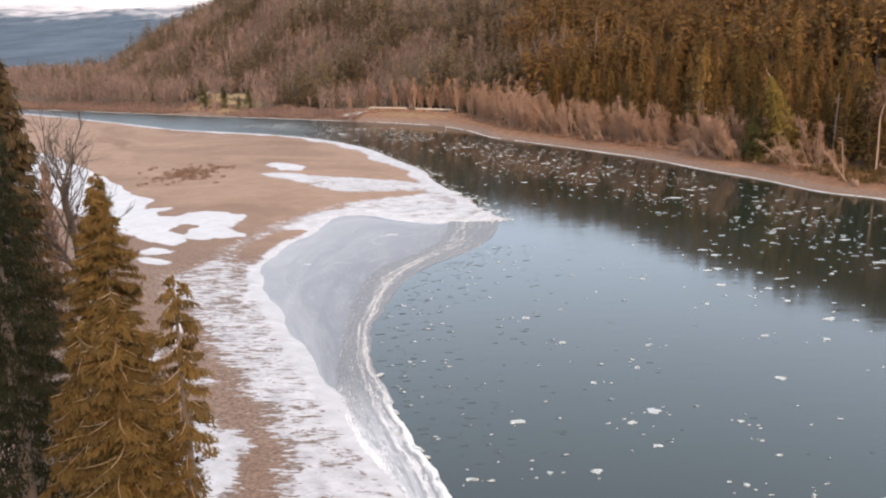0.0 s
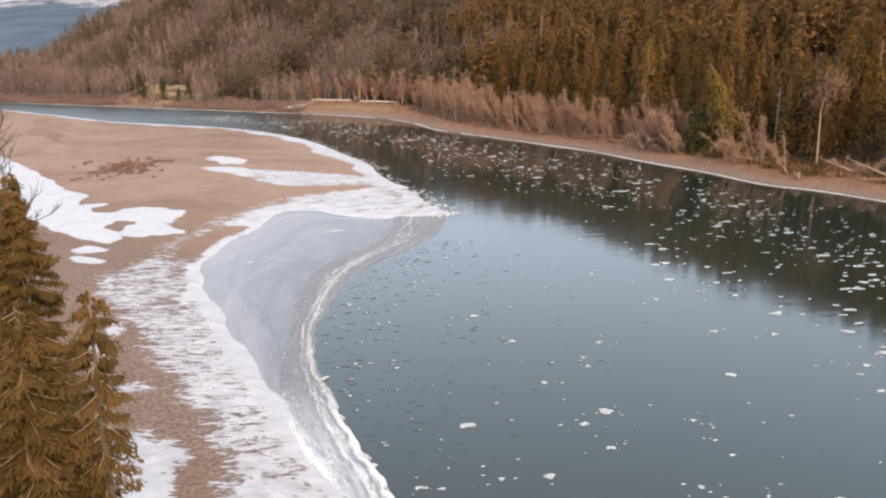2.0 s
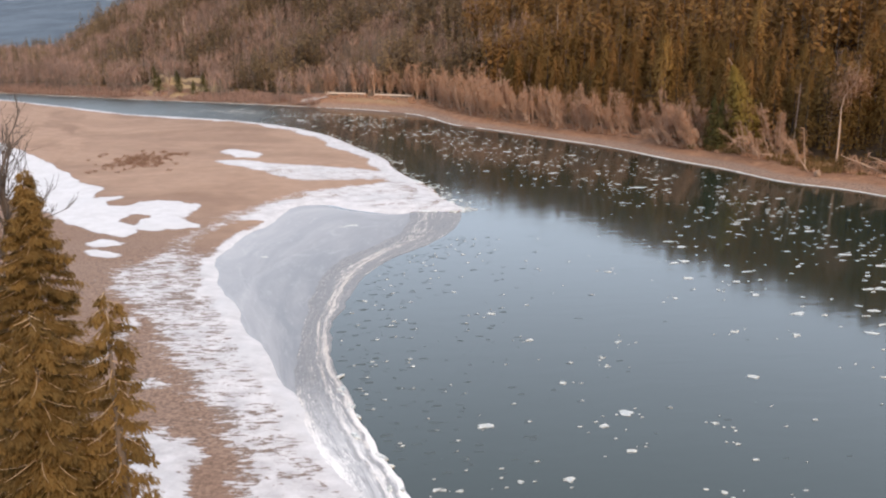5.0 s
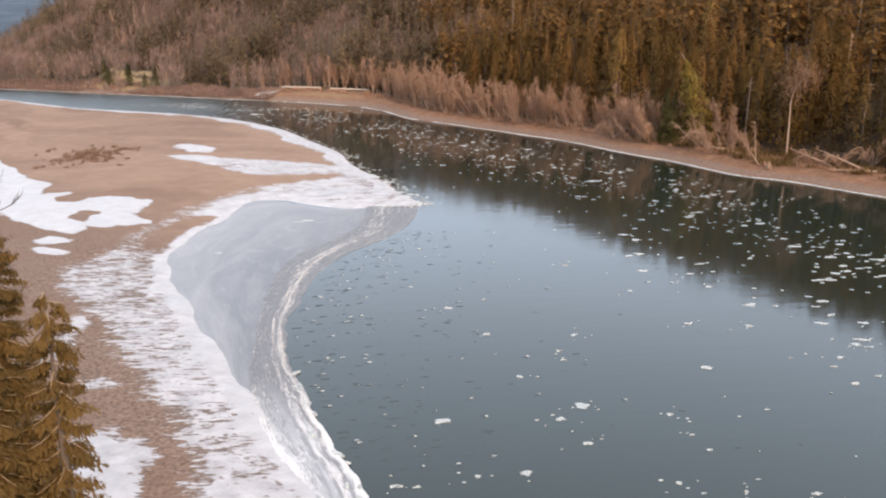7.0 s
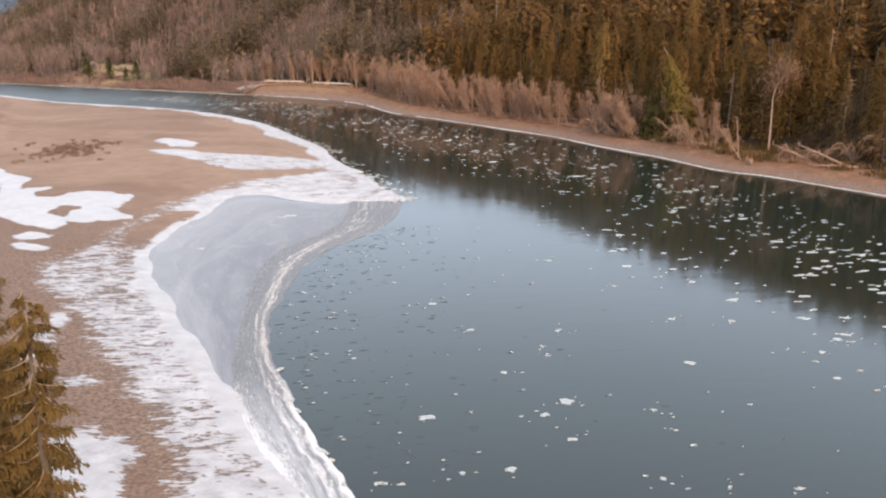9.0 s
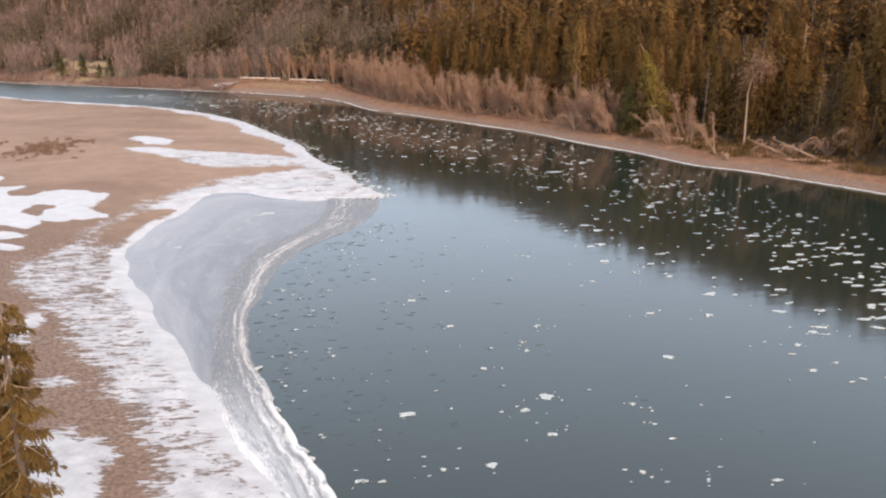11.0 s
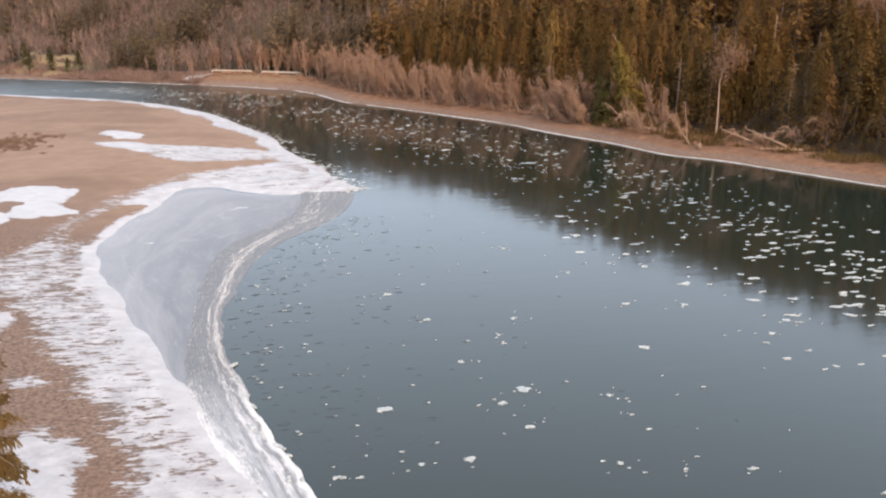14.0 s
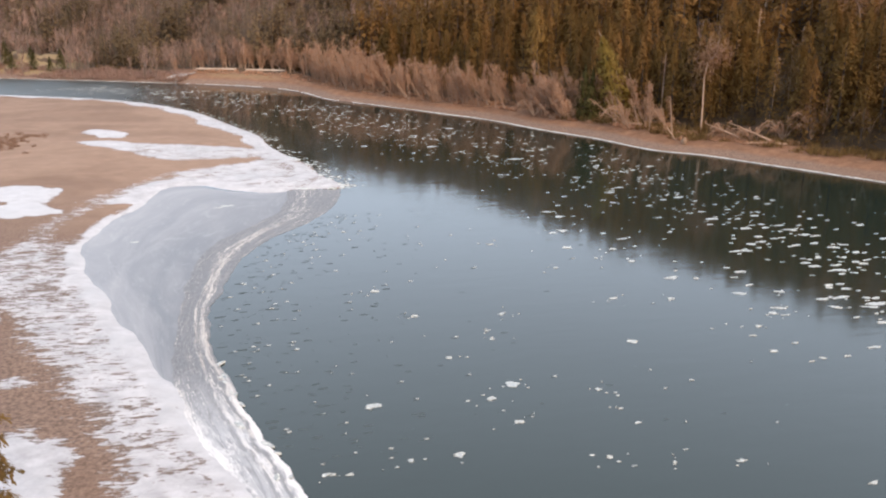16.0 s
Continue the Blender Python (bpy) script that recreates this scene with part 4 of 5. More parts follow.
def dead_brush(x, y, width, height, seed, label="pale dead brush fallen over the bank"):
    """A tangle of arching dead limbs."""
    rng = np.random.RandomState(seed)
    ob = thing("dead_brush", x, y, label, "dead brush", "dead brush on the bank")
    for _ in range(9):
        a = rng.normal(3.3, 0.9)
        r = width * rng.uniform(0.45, 1.0)
        s = np.linspace(0, 1, 7)
        pts = np.stack([r * s * math.cos(a), 0.5 * r * s * math.sin(a), height * rng.uniform(0.6, 1.1) * np.sin(s * rng.uniform(1.6, 2.7))], -1)
        limb = part("limb", tube(pts, np.linspace(0.16, 0.03, 7), 5), M_PALE, ob)
        n = 70
        q = pts[rng.randint(2, 7, n)] + rng.normal(0, 0.12, (n, 3))
        e = q + rng.normal(0, 1, (n, 3)) * [0.6, 0.5, 0.5] + [-0.25, 0, -0.2]
        part("crown", kites(q, e, rng.uniform(0.02, 0.05, n), np.zeros(n), rng), M_TWIG, limb)
    return ob


def fallen_trunk(x, y, length, turn, rise, seed):
    rng = np.random.RandomState(seed)
    ob = thing("fallen_tree", x, y, "pale fallen tree trunk lying on the gravel bank", "log", "fallen trunks on the bank")
    a = radians(turn)
    s = np.linspace(0, 1, 6)
    pts = np.stack([length * s * math.cos(a), length * s * math.sin(a), 0.15 + rise * s + 0.1 * np.sin(3 * s)], -1)
    part("trunk", tube(pts, np.linspace(0.24, 0.06, 6), 7), M_PALE, ob)
    n = 40
    q = pts[rng.randint(2, 6, n)]
    part("branchwork", kites(q, q + rng.normal(0, 1, (n, 3)) * [0.5, 0.5, 0.5] + [0, 0, 0.45], rng.uniform(0.03, 0.06, n), np.zeros(n), rng), M_TWIG, ob)


def bushes(name, places, rng, material, label, size):
    """Low scrub as one piece of growth."""
    vs = []
    for x, y in places:
        n = 44
        z = height_at(x, y)
        r = size * rng.uniform(0.6, 1.3)
        c = np.stack([x + rng.normal(0, 0.5 * r, n), y + rng.normal(0, 0.5 * r, n), np.full(n, z - 0.05)], -1)
        e = c + np.stack([rng.normal(0, 0.3 * r, n), rng.normal(0, 0.3 * r, n), r * rng.uniform(0.4, 1.1, n)], -1)
        vs.append(kites(c, e, rng.uniform(0.03, 0.09, n) * r, np.zeros(n), rng))
    v, f = join(vs)
    me = mesh_of(name, v, f, material, {"tint": np.repeat(rng.uniform(0, 1, len(v) // 4), 4)})
    return tagged(new(name, me), label, "scrub", kind="stuff")


def build_bank_details():
    rng = np.random.RandomState(13)
    dead_brush(79.5, 188.0, 6.5, 5.2, 1)
    dead_brush(101.5, 161.5, 6.5, 3.9, 2)
    dead_brush(96.5, 165.0, 5.5, 2.9, 3)
    dead_brush(66.0, 213.0, 5.0, 4.0, 4)
    dead_brush(87.0, 184.0, 4.5, 4.0, 5)
    dead_brush(107.0, 158.5, 6.5, 4.6, 6)
    dead_brush(112.0, 150.0, 5.0, 4.0, 7)
    dead_brush(105.0, 157.5, 4.5, 5.0, 10)
    dead_brush(117.0, 143.5, 5.0, 4.4, 11)
    dead_brush(92.5, 169.0, 4.0, 3.2, 8)
    dead_brush(73.0, 203.0, 5.0, 4.4, 9)
    fallen_trunk(83.5, 184.5, 6.0, 185, 1.0, 1)
    fallen_trunk(99.0, 160.0, 9.0, 150, 3.6, 2)
    fallen_trunk(95.5, 165.5, 8.0, 160, 3.2, 3)
    fallen_trunk(101.0, 157.5, 10.0, 172, 0.4, 4)
    # a pale stump-like rock where the gravel starts
    ob = thing("boulder", 83.5, 168.0, "tan upright boulder at the top of the gravel bank", "rock")
    bm = bmesh.new()
    bmesh.ops.create_icosphere(bm, subdivisions=3, radius=1)
    for v in bm.verts:
        n = noise.noise(v.co * 1.6) * 0.25
        v.co = Vector((v.co.x * 0.6, v.co.y * 0.6, (v.co.z + 0.7) * 0.75)) * (1 + n)
    me = bpy.data.meshes.new("rock")
    bm.to_mesh(me)
    bm.free()
    me.materials.append(M_ROCK)
    new("rock", me).parent = ob
    spots = [shore_place(rng.uniform(0.0, 0.45) * SHORE_LENGTH, rng.uniform(7, 20), SHORE_LINE) for _ in range(420)]
    bushes("straw_scrub", spots, rng, M_STRAW, "straw-coloured scrub along the top of the bank", 1.4)
    spots = [shore_place(rng.uniform(0.28, 0.98) * SHORE_LENGTH, rng.uniform(6.5, 15), SHORE_LINE) for _ in range(420)]
    bushes("brown_scrub", spots, rng, M_TWIG, "low brown scrub under the alders", 1.0)
    spots = []
    while len(spots) < 900:
        k = rng.uniform(0, 1)
        x, y = shore_place(k * VALLEY_LENGTH, 1.2 + 13 * rng.uniform(0, 1) ** 1.5, VALLEY_LINE)
        if math.hypot(x + 85, y - 386) > 21 or rng.uniform() < 0.22:
            spots.append((x, y))
    bushes("valley_scrub", spots, rng, M_GREYTWIG, "tangled pinkish-brown scrub down to the far waterline", 1.7)
    bushes("bar_shrubs", [(-54 + rng.normal(0, 3.4), 199.5 + rng.normal(0, 6.0)) for _ in range(150)] + [(-48 + rng.normal(0, 1.4), 208 + rng.normal(0, 2)) for _ in range(12)], rng, M_DULL, "low dull brown shrubs on the gravel bar", 0.62)


VALLEY_LINE = FAR_SHORE[(FAR_SHORE[:, 0] < -27) & (FAR_SHORE[:, 0] > -260)]
VALLEY_LENGTH = float(np.hypot(*np.diff(VALLEY_LINE, axis=0).T).sum())
M_DULL = foliage_material("dull_stems", (0.19, 0.118, 0.083), (0.31, 0.195, 0.142))
build_bank_details()


def build_road():
    """Pale barriers along the road above the far shore, and a snowy ramp to the water."""
    for (x0, y0), (x1, y1), top in (((-22.0, 350.4), (-6.6, 344.6), 4.9), ((-3.6, 341.3), (12.6, 332.4), 4.9)):
        n = max(2, int(math.hypot(x1 - x0, y1 - y0) / 3.2))
        a = math.degrees(math.atan2(y1 - y0, x1 - x0))
        ob = new("road_barrier")
        tagged(ob, "pale concrete barrier along the road above the shore", "road barrier", "road barriers")
        ob.matrix_basis = pose(x0, y0, top - 0.95, 0, 0, a)
        for i in range(n):
            bm = bmesh.new()
            bmesh.ops.create_cube(bm, size=1)
            for v in bm.verts:
                v.co = Vector(((v.co.x + 0.5) * 3.1 + i * 3.2, v.co.y * (0.55 if v.co.z < 0 else 0.22), (v.co.z + 0.5) * 0.5))
            me = bpy.data.meshes.new("panel")
            bm.to_mesh(me)
            bm.free()
            me.materials.append(M_CONCRETE)
            new("panel", me).parent = ob
        part("footing", tube([(0, 0, -4), (0, 0, -0.02)], [0.3, 0.3], 6), M_CONCRETE, ob)
    ramp, _ = ribbon(np.array([(-28.5, 338.8), (-25.5, 341.0), (-21.5, 343.5)]), np.array([(-32.0, 343.3), (-28.5, 346.4), (-23.5, 347.8)]), 24, 4)
    x, y = ramp[..., 0].ravel(), ramp[..., 1].ravel()
    z = np.maximum(land_height(x, y)[0], 0.0) + 0.4
    me = mesh_of("ramp", np.stack([x, y, z], -1), grid_faces(24, 4), M_ICE)
    tagged(new("boat_ramp", me), "snow-covered ramp from the road to the water", "ramp", kind="structure")


build_road()


def build_shore_rim():
    """The thin white ice along the far waterline."""
    line = FAR_SHORE[(FAR_SHORE[:, 1] > -100) & (FAR_SHORE[:, 0] > -500)]
    d = np.r_[0, np.cumsum(np.hypot(*np.diff(line, axis=0).T))]
    s = np.linspace(0, d[-1], 1600)
    x, y = np.interp(s, d, line[:, 0]), np.interp(s, d, line[:, 1])
    tx, ty = np.gradient(x), np.gradient(y)
    n = np.hypot(tx, ty)
    nx, ny = -ty / n, tx / n
    wide = np.clip(0.52 + 0.6 * waves(s, 0 * s, 45, 51) + 0.2 * waves(s, 0 * s, 6, 52), 0.10, 1.5)
    off = 0.25 * waves(s, 0 * s, 18, 53)
    rows = [np.stack([x + nx * (off + k * wide), y + ny * (off + k * wide), np.full_like(x, z)], -1) for k, z in ((-0.9, 0.07), (-0.3, 0.09), (0.5, 0.05), (0.9, -0.03))]
    v = np.stack(rows, 1).reshape(-1, 3)
    me = mesh_of("shore_rim", v, grid_faces(len(s), 4), M_ICE, None, True)
    tagged(new("shore_ice_rim", me), "narrow white rim of ice along the far waterline", "shore ice", kind="structure")


build_shore_rim()


# ---- ice on the water ----
def floe_mesh(rng, rim=True):
    """An uneven pan of ice of about one metre radius, with a raised rim."""
    n = 14
    a = np.arange(n) * 6.2832 / n
    r = 1 + 0.22 * np.sin(2 * a + rng.uniform(0, 6)) + 0.14 * np.sin(3 * a + rng.uniform(0, 6)) + rng.normal(0, 0.20, n)
    rings = [(1.0, -0.03), (0.98, 0.05), (0.84, 0.10 if rim else 0.06), (0.66, 0.05), (0.0, 0.05)]
    v = [np.stack([r * k * np.cos(a), r * k * np.sin(a), np.full(n, z) + (rng.uniform(-0.015, 0.04, n) if 0 < k < 1 else 0)], -1) for k, z in rings]
    me = mesh_of("ice_pan", np.vstack(v), grid_faces(len(rings), n, True), [M_ICE, M_SLURRY])
    me.polygons.foreach_set("material_index", np.repeat([0, 0, 0, 1], n).astype(np.int32))
    return me


def build_floes():
    rng = np.random.RandomState(21)
    pans = [floe_mesh(rng, i % 3 > 0) for i in range(9)]
    marked = [(13.5, 84.2, 0.6), (21.9, 83.1, 0.6), (19.4, 79.0, 0.3), (19.3, 76.9, 0.35), (14.6, 73.5, 0.55), (18.4, 67.1, 0.95), (16.1, 65.0, 0.6), (7.0, 65.6, 0.85), (17.1, 60.8, 0.5),
              (24.8, 64.8, 0.4), (25.2, 61.3, 0.25), (11.8, 57.0, 0.6), (8.4, 56.9, 0.35), (2.7, 56.3, 0.45), (4.3, 56.0, 0.3), (21.6, 54.6, 0.4), (30.0, 52.3, 0.4), (25.6, 53.1, 0.25), (38.3, 112.0, 0.9),
              (40.4, 119.5, 1.0), (27.3, 107.7, 0.4), (41.4, 102.4, 0.6), (38.0, 99.2, 0.4), (41.6, 97.1, 0.7), (32.0, 96.5, 0.5), (10.7, 92.5, 0.6), (34.3, 85.1, 0.5), (40.1, 83.8, 0.6)]
    marked += [(52.2, 83.4, 0.7), (49.5, 78.8, 0.7), (48.0, 77.7, 0.7), (44.6, 74.8, 0.5)]
    spots = [(x, y, 0.42 * s, rng.uniform(0.61, 0.85)) for x, y, s in marked]
    axis = smooth([(72, 60), (66, 84), (62.7, 104), (58.5, 130), (51.5, 165), (38, 198), (21, 229), (2.8, 268), (-28, 304), (-62, 327), (-110, 356)])
    d = np.r_[0, np.cumsum(np.hypot(*np.diff(axis, axis=0).T))]
    far_bits = []
    while len(far_bits) < 1650:
        s = rng.uniform(0, d[-1] * 0.86)
        off = rng.normal(0, np.interp(s, [0, 120, 250, 400], [13, 11, 9, 6]))
        x, y = np.interp(s, d, axis[:, 0]) + 0.85 * off, np.interp(s, d, axis[:, 1]) + 0.5 * off
        q = np.array([x]), np.array([y])
        if max(inside(*q, NEAR_LAND)[0], inside(*q, FAR_LAND)[0]) > -4.5 or waves(x, y, 22, 61, 2) < rng.uniform(-0.9, 0.35):
            continue
        far_bits.append((x, y, 0.14 + 0.36 * rng.uniform(0, 1) ** 2.4 + (0.6 if rng.uniform() < 0.02 else 0), rng.uniform(0.15, 0.45)))
    far_bits.sort(key=lambda b: b[1])
    for x, y, s, flat in spots + far_bits[:260]:
        ob = new("ice_floe", pans[rng.randint(9)])
        ob.matrix_basis = pose(x, y, 0.0, 0, 0, rng.normal(0, 14)) @ Matrix.Diagonal((s * (1.5 if flat > 0.6 else 1.6), s * (0.3 + flat), 0.55, 1))
        tagged(ob, "small white pan of drifting ice with a raised rim", "ice floe", "ice floes on the river")
    def crumbs(name, places, label, material, high=0.04):
        vs, fs, k = [], [], 0
        for x, y, s, flat in places:
            n = 7
            a = np.arange(n) * 6.2832 / n + rng.uniform(0, 1)
            r = s * rng.uniform(0.45, 1.25, n)
            vs.append(np.vstack([np.stack([x + 1.3 * r * np.cos(a), y + (0.3 + flat) * r * np.sin(a), np.full(n, 0.004)], -1), np.stack([x + 1.15 * r * np.cos(a), y + (0.25 + flat) * r * np.sin(a), np.full(n, high)], -1), [[x, y, high + 0.004]]]))
            i = np.arange(n)
            j = (i + 1) % n
            fs.append(np.vstack([np.stack([i, j, j + n], -1), np.stack([i, j + n, i + n], -1), np.stack([i + n, j + n, 0 * i + 2 * n], -1)]) + k)
            k += 2 * n + 1
        tagged(new(name, mesh_of(name, np.vstack(vs), np.vstack(fs), material)), label, "ice", kind="stuff")
    crumbs("drift_ice", far_bits[260:], "many small white pieces of drifting ice", M_ICE)
    flecks, chips = [], []
    while len(flecks) < 520:
        x, y = rng.uniform(-6, 42), rng.uniform(58, 128)
        away = to_line(np.array([x]), np.array([y]), OUTER_ICE)[0]
        right_of = x > np.interp(y, OUTER_ICE[:, 1], OUTER_ICE[:, 0]) + 0.6
        if right_of and rng.uniform() < math.exp(-away / 7.0) + 0.015:
            flecks.append((x, y, 0.08 + 0.36 * rng.uniform(0, 1) ** 2, rng.uniform(-0.05, 0.35)))
            if rng.uniform() < 0.22:
                chips.append((x + 0.3, y + 0.2, rng.uniform(0.06, 0.2), 0.4))
    for x, y, s, _ in spots:  # crumbs that drift with each pan
        for _ in range(rng.randint(2, 6)):
            chips.append((x + rng.normal(0, 0.9), y + rng.normal(0, 0.8), rng.uniform(0.05, 0.16), 0.3))
    while len(chips) < 250:
        chips.append((rng.uniform(2, 60), rng.uniform(50, 118), rng.uniform(0.05, 0.16), 0.4))
    chips = [(-5.2, 136.3, 1.3, 0.3), (-6.9, 135.4, 0.7, 0.2), (-16.5, 118.0, 0.6, 0.3)] + [c for c in chips if c[0] > np.interp(c[1], OUTER_ICE[:, 1], OUTER_ICE[:, 0]) + 0.6]
    edge = BAR_EDGE[(BAR_EDGE[:, 1] > 143) & (BAR_EDGE[:, 1] < 300)]
    for _ in range(230):  # crumbled ice off the bar's edge
        k = rng.uniform(0, len(edge) - 1.001)
        p = edge[int(k)] + (edge[int(k) + 1] - edge[int(k)]) * (k % 1)
        off = abs(rng.normal(0, 1.6)) + 0.2
        chips.append((p[0] + 0.85 * off, p[1] + 0.3 * off, rng.uniform(0.12, 0.42), rng.uniform(0.1, 0.5)))
    crumbs("skim_ice", flecks, "thin dark flecks of new ice on the water", M_FLECK, 0.012)
    crumbs("ice_chips", chips, "tiny white chips of floating ice", M_ICE)


build_floes()


def build_slabs():
    """Tilted plates of shore ice along the edge of the slush and round the bar's point."""
    rng = np.random.RandomState(61)
    shapes = []
    for _ in range(6):
        n = 7
        a = np.arange(n) * 6.2832 / n
        r = rng.uniform(0.7, 1.1, n)
        ring = np.stack([r * np.cos(a), 0.6 * r * np.sin(a), 0 * a], -1)
        v = np.vstack([ring - [0, 0, 0.10], ring * [1, 1, 0] + [0, 0, 0.0], ring * 0.85 + [0, 0, 0.05], 0 * ring + [0, 0, 0.06]])
        shapes.append(mesh_of("ice_plate", v, grid_faces(4, n, True), M_ICE))
    low = [p for p in OUTER_ICE if 52 < p[1] < 78]
    tip = [p for p in BAR_EDGE if 142 < p[1] < 180]
    for line, count, size in ((low, 14, (0.2, 0.6)), (tip, 24, (0.4, 1.1))):
        line = np.array(line)
        for _ in range(count):
            k = rng.uniform(0, len(line) - 1.001)
            i = int(k)
            x, y = line[i] + (line[i + 1] - line[i]) * (k - i)
            s = rng.uniform(*size)
            turn = math.degrees(math.atan2(*(line[i + 1] - line[i])[::-1])) + rng.normal(0, 22)
            ob = new("ice_raft", shapes[rng.randint(6)])
            ob.matrix_basis = pose(x - abs(rng.normal(0, 0.5)), y, 0.09, rng.normal(0, 9), rng.normal(0, 9), turn) @ Matrix.Diagonal((1.5 * s, 0.9 * s, 1, 1))
            tagged(ob, "tilted white plate of broken shore ice at the water's edge", "ice plate", "plates of shore ice")


build_slabs()


# ---- trees on the near bank ----
def spray_tree(name, x, y, top, radius, limbs, per_metre, seed, needles, limb_mat, label, low=3.0, shape=0.75, droop=0.55, spray=(0.11, 0.32)):
    """A large conifer seen close: limbs that droop and turn up, hung with flat sprays."""
    rng = np.random.RandomState(seed)
    ob = thing(name, x, y, label, "conifer", "conifers on the near bank")
    h = top - ob.matrix_basis.translation.z
    part("trunk", tube([(0, 0, -0.4), (0.1, 0, h * 0.5), (0, 0.05, h * 0.85), (0, 0, h)], [0.016 * h, 0.010 * h, 0.004 * h, 0.01], 8), M_BARK, ob)
    bits, bases, tips, tone = [], [], [], []
    for i in range(limbs):
        t = (i + rng.uniform(0, 1)) / limbs
        z0 = low + (h - low) * t**0.6
        t = (z0 - low) / (h - low)
        a = i * 2.39996 + rng.normal(0, 0.6)
        reach = radius * (1 - t) ** shape * rng.uniform(0.65, 1.12) + 0.18
        s = np.linspace(0, 1, 6)
        out = np.array([math.cos(a), math.sin(a), 0])
        pts = out * (reach * s)[:, None] + np.array([-out[1], out[0], 0]) * (0.25 * reach * rng.normal() * s**2)[:, None] + np.array([0, 0, 1.0]) * (z0 - droop * reach * (s - 0.35 * s**2.5))[:, None]
        bits.append(tube(pts, np.linspace(0.012 + 0.009 * reach, 0.006, 6), 4))
        n = max(6, int(per_metre * reach))
        u = rng.uniform(0.12, 1.0, n) ** 0.8
        p = np.stack([np.interp(u, s, pts[:, k]) for k in range(3)], -1)
        side = np.array([-math.sin(a), math.cos(a), 0]) * rng.normal(0, 1, n)[:, None]
        length = rng.uniform(*spray, n)
        way = out * rng.uniform(0.05, 0.6, n)[:, None] + 0.5 * side + np.array([0, 0, -1.0]) * rng.uniform(0.2, 1.6, n)[:, None]
        way /= np.linalg.norm(way, axis=1)[:, None]
        p = p + side * 0.13 * reach * (0.4 + u[:, None]) + np.array([0, 0, 1.0]) * -np.abs(rng.normal(0, 0.10, n))[:, None]
        bases.append(p), tips.append(p + way * length[:, None])
        tone.append(np.full(n, rng.uniform(0, 1)) * 0.7 + 0.3 * rng.uniform(0, 1, n))
    b, e = np.vstack(bases), np.vstack(tips)
    length = np.linalg.norm(e - b, axis=1)
    part("limbwork", join(bits), limb_mat, ob, "pale curved limbs")
    part("foliage", kites(b, e, 0.11 * length + 0.012, 0.1 * length, rng), needles, ob, "drooping flat sprays", np.repeat(np.concatenate(tone), 4))
    return ob


def build_near_trees():
    gold = "olive-brown cedar with drooping sprays on the near bank"
    spray_tree("cedar_tree", -9.9, 26.6, 22.6, 3.3, 180, 235, 31, M_CEDAR, M_LIMB, gold, 5, 0.62, 0.55, (0.09, 0.26))
    spray_tree("cedar_tree", -8.15, 27.4, 22.9, 1.25, 105, 170, 32, M_CEDAR, M_LIMB, "slender olive-brown cedar with snow showing between its limbs", 4, 0.32, 0.55, (0.09, 0.26))
    spray_tree("cedar_tree", -15.9, 42.3, 24.0, 4.0, 190, 190, 33, M_CEDAR, M_LIMB, "tall yellowish cedar spire behind the front cedars", 6, 0.72)
    spray_tree("cedar_tree", -12.6, 30.5, 20.5, 3.0, 100, 160, 36, M_CEDAR, M_LIMB, gold, 4, 0.6)
    dark = "dark spruce at the edge of the near wood, shade put into its colour"
    spray_tree("spruce", -18.2, 36.5, 28.6, 3.3, 170, 70, 34, M_SHADED_SPRUCE, M_SHADED_SPRUCE, dark, 3, 0.6)
    spray_tree("spruce", -21.0, 43.5, 27.0, 3.6, 120, 60, 35, M_SHADED_SPRUCE, M_SHADED_SPRUCE, dark, 3, 0.65)
    spray_tree("spruce", -17.0, 29.5, 25.0, 3.6, 120, 70, 37, M_SHADED_SPRUCE, M_SHADED_SPRUCE, dark, 3, 0.6)
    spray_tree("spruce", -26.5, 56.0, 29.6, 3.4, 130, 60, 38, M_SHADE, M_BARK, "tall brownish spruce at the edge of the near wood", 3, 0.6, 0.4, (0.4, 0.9))


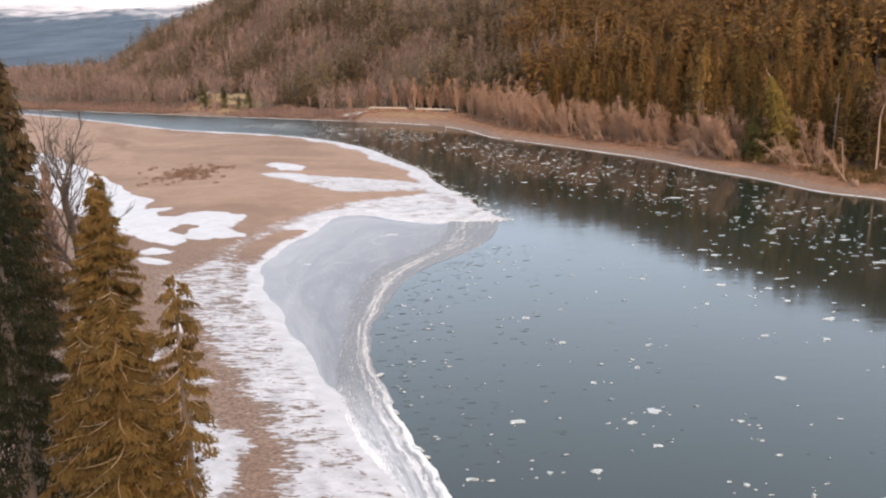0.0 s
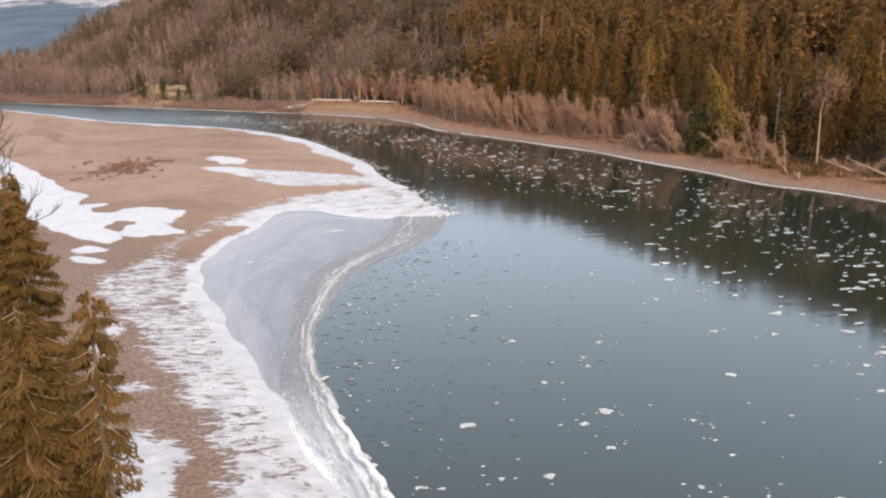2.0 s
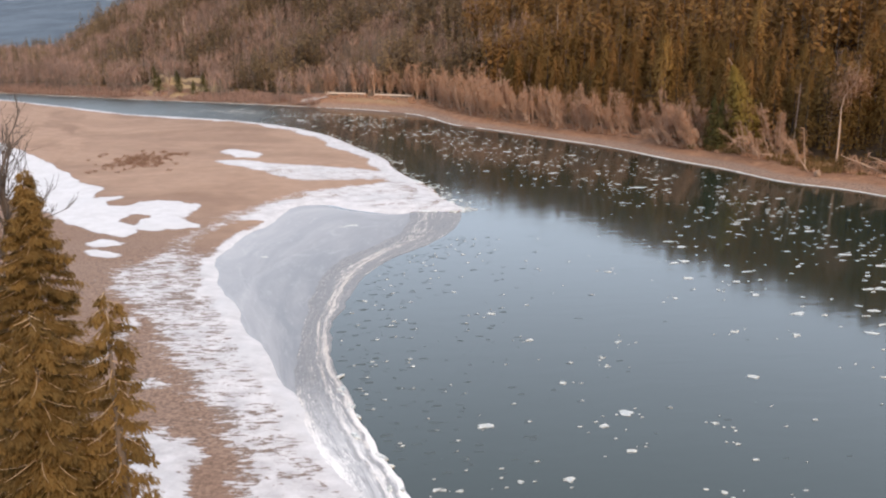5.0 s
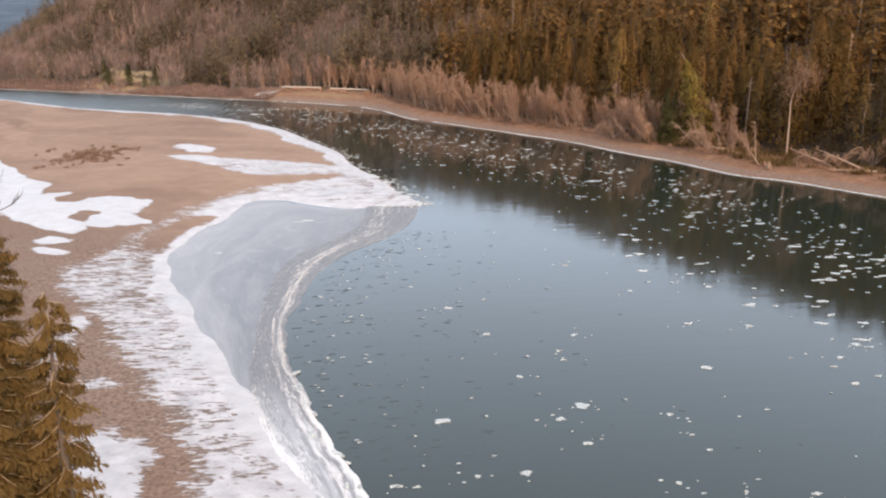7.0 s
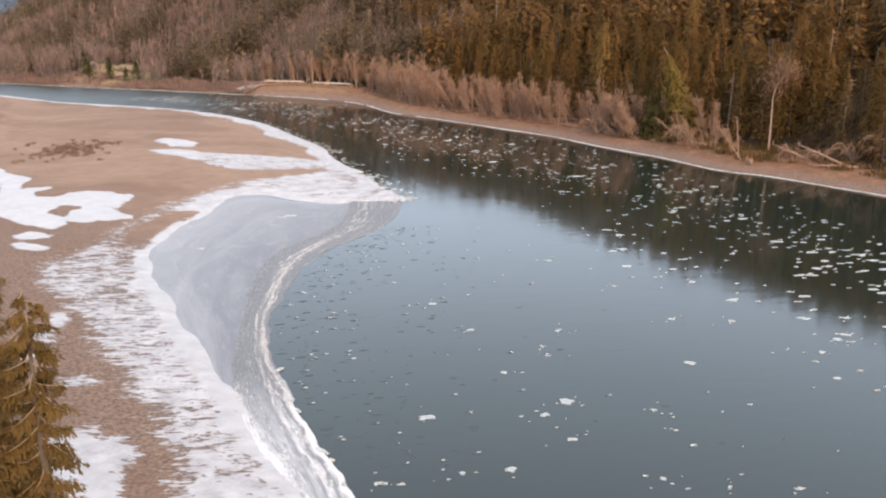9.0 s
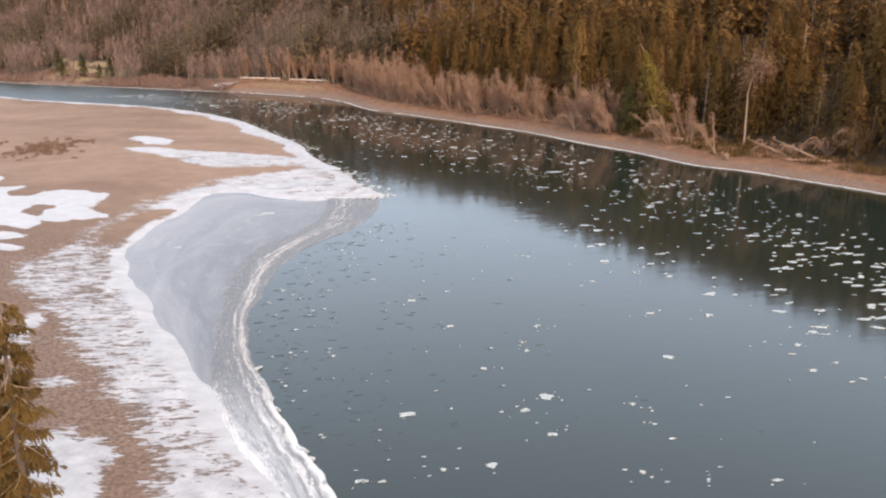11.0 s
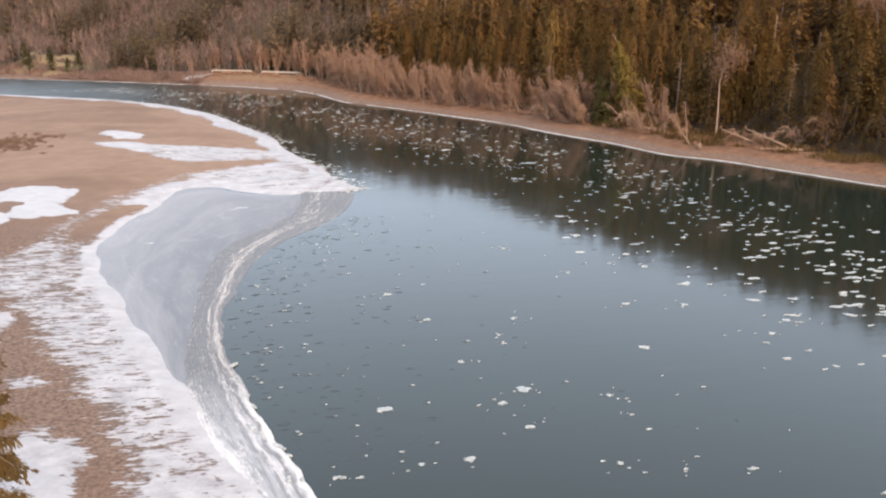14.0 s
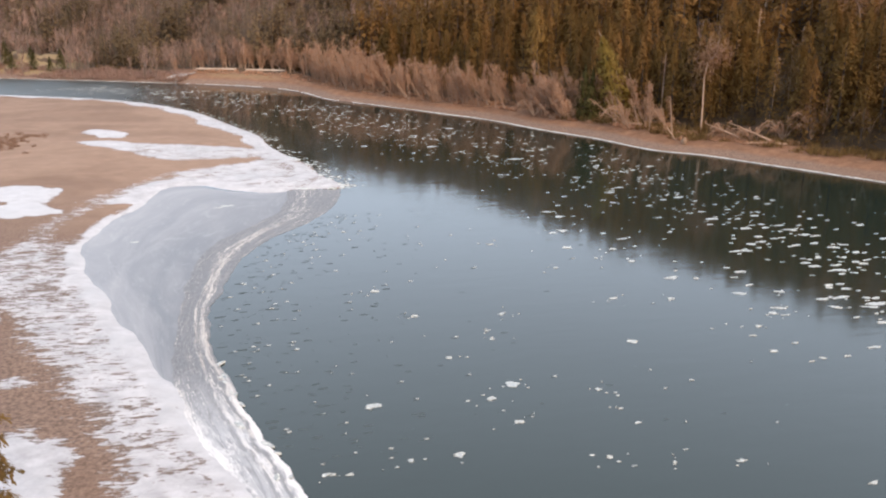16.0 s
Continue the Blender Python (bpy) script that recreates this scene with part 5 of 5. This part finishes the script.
def branching(rng, start, way, length, radius, depth, bits):
    """Adds a limb and its forks as tapered tubes."""
    pts, p, d = [start], start.copy(), way / np.linalg.norm(way)
    for _ in range(4):
        d = d + rng.normal(0, 0.09, 3) + np.array([0, 0, 0.09])
        d /= np.linalg.norm(d)
        p = p + d * length / 4
        pts.append(p.copy())
    bits.append(tube(pts, np.linspace(radius, radius * 0.6, 5), 6 if depth > 2 else 3))
    if depth:
        for _ in range(3 if depth < 3 else 4):
            k = rng.randint(1, 5)
            w = d + rng.normal(0, 0.7, 3) + np.array([0, 0, 0.22])
            branching(rng, pts[k], w, length * rng.uniform(0.5, 0.78), max(radius * 0.55, 0.02), depth - 1, bits)


def build_bare_tree():
    rng = np.random.RandomState(45)
    ob = thing("cottonwood", -29.9, 74.2, "tall leafless grey-brown cottonwood on the snowy near bank", "bare tree")
    stem, boughs = [], []
    stem.append(tube([(0, 0, -0.4), (0.1, 0, 6), (-0.1, 0, 12.2)], [0.46, 0.38, 0.28], 9))
    part("trunk", join(stem), M_COTTON, ob)
    for start, way, length, r in (((-0.1, 0, 11.4), (-0.15, 0.1, 1), 6.4, 0.22), ((-0.05, 0, 9.8), (-0.5, 0, 1), 4.6, 0.18), ((0.05, 0, 8.2), (0.16, -0.1, 1), 4.4, 0.22), ((0.0, 0, 11.8), (0.12, -0.2, 1), 6.2, 0.20), ((0.0, 0, 10.4), (0.35, 0.2, 0.8), 2.2, 0.12)):
        branching(rng, np.array(start, float), np.array(way, float), length, r, 4, boughs)
    part("branchwork", join(boughs), M_COTTON, ob, "spreading bare branches")
    rng = np.random.RandomState(46)
    for x, y, h in ((-41, 86, 18), (-38.0, 88, 19)):
        t = thing("bare_sapling", x, y, "thin leafless brown tree at the wood's edge", "bare tree", "bare trees by the near wood")
        trunk, crown = bare_tree(rng, h, 1.7, 420)
        part("trunk", trunk, M_BARK, t)
        part("crown", crown, M_DULL, t)


# dull brown needles, darkened in the colour for shade at the wood's edge
M_SHADE = foliage_material("shaded_brown_needles", (0.030, 0.024, 0.014), (0.135, 0.092, 0.048))
M_LIMB = bark_material("tan_limbs", (0.22, 0.15, 0.085), (0.44, 0.32, 0.20))
build_near_trees()
build_bare_tree()
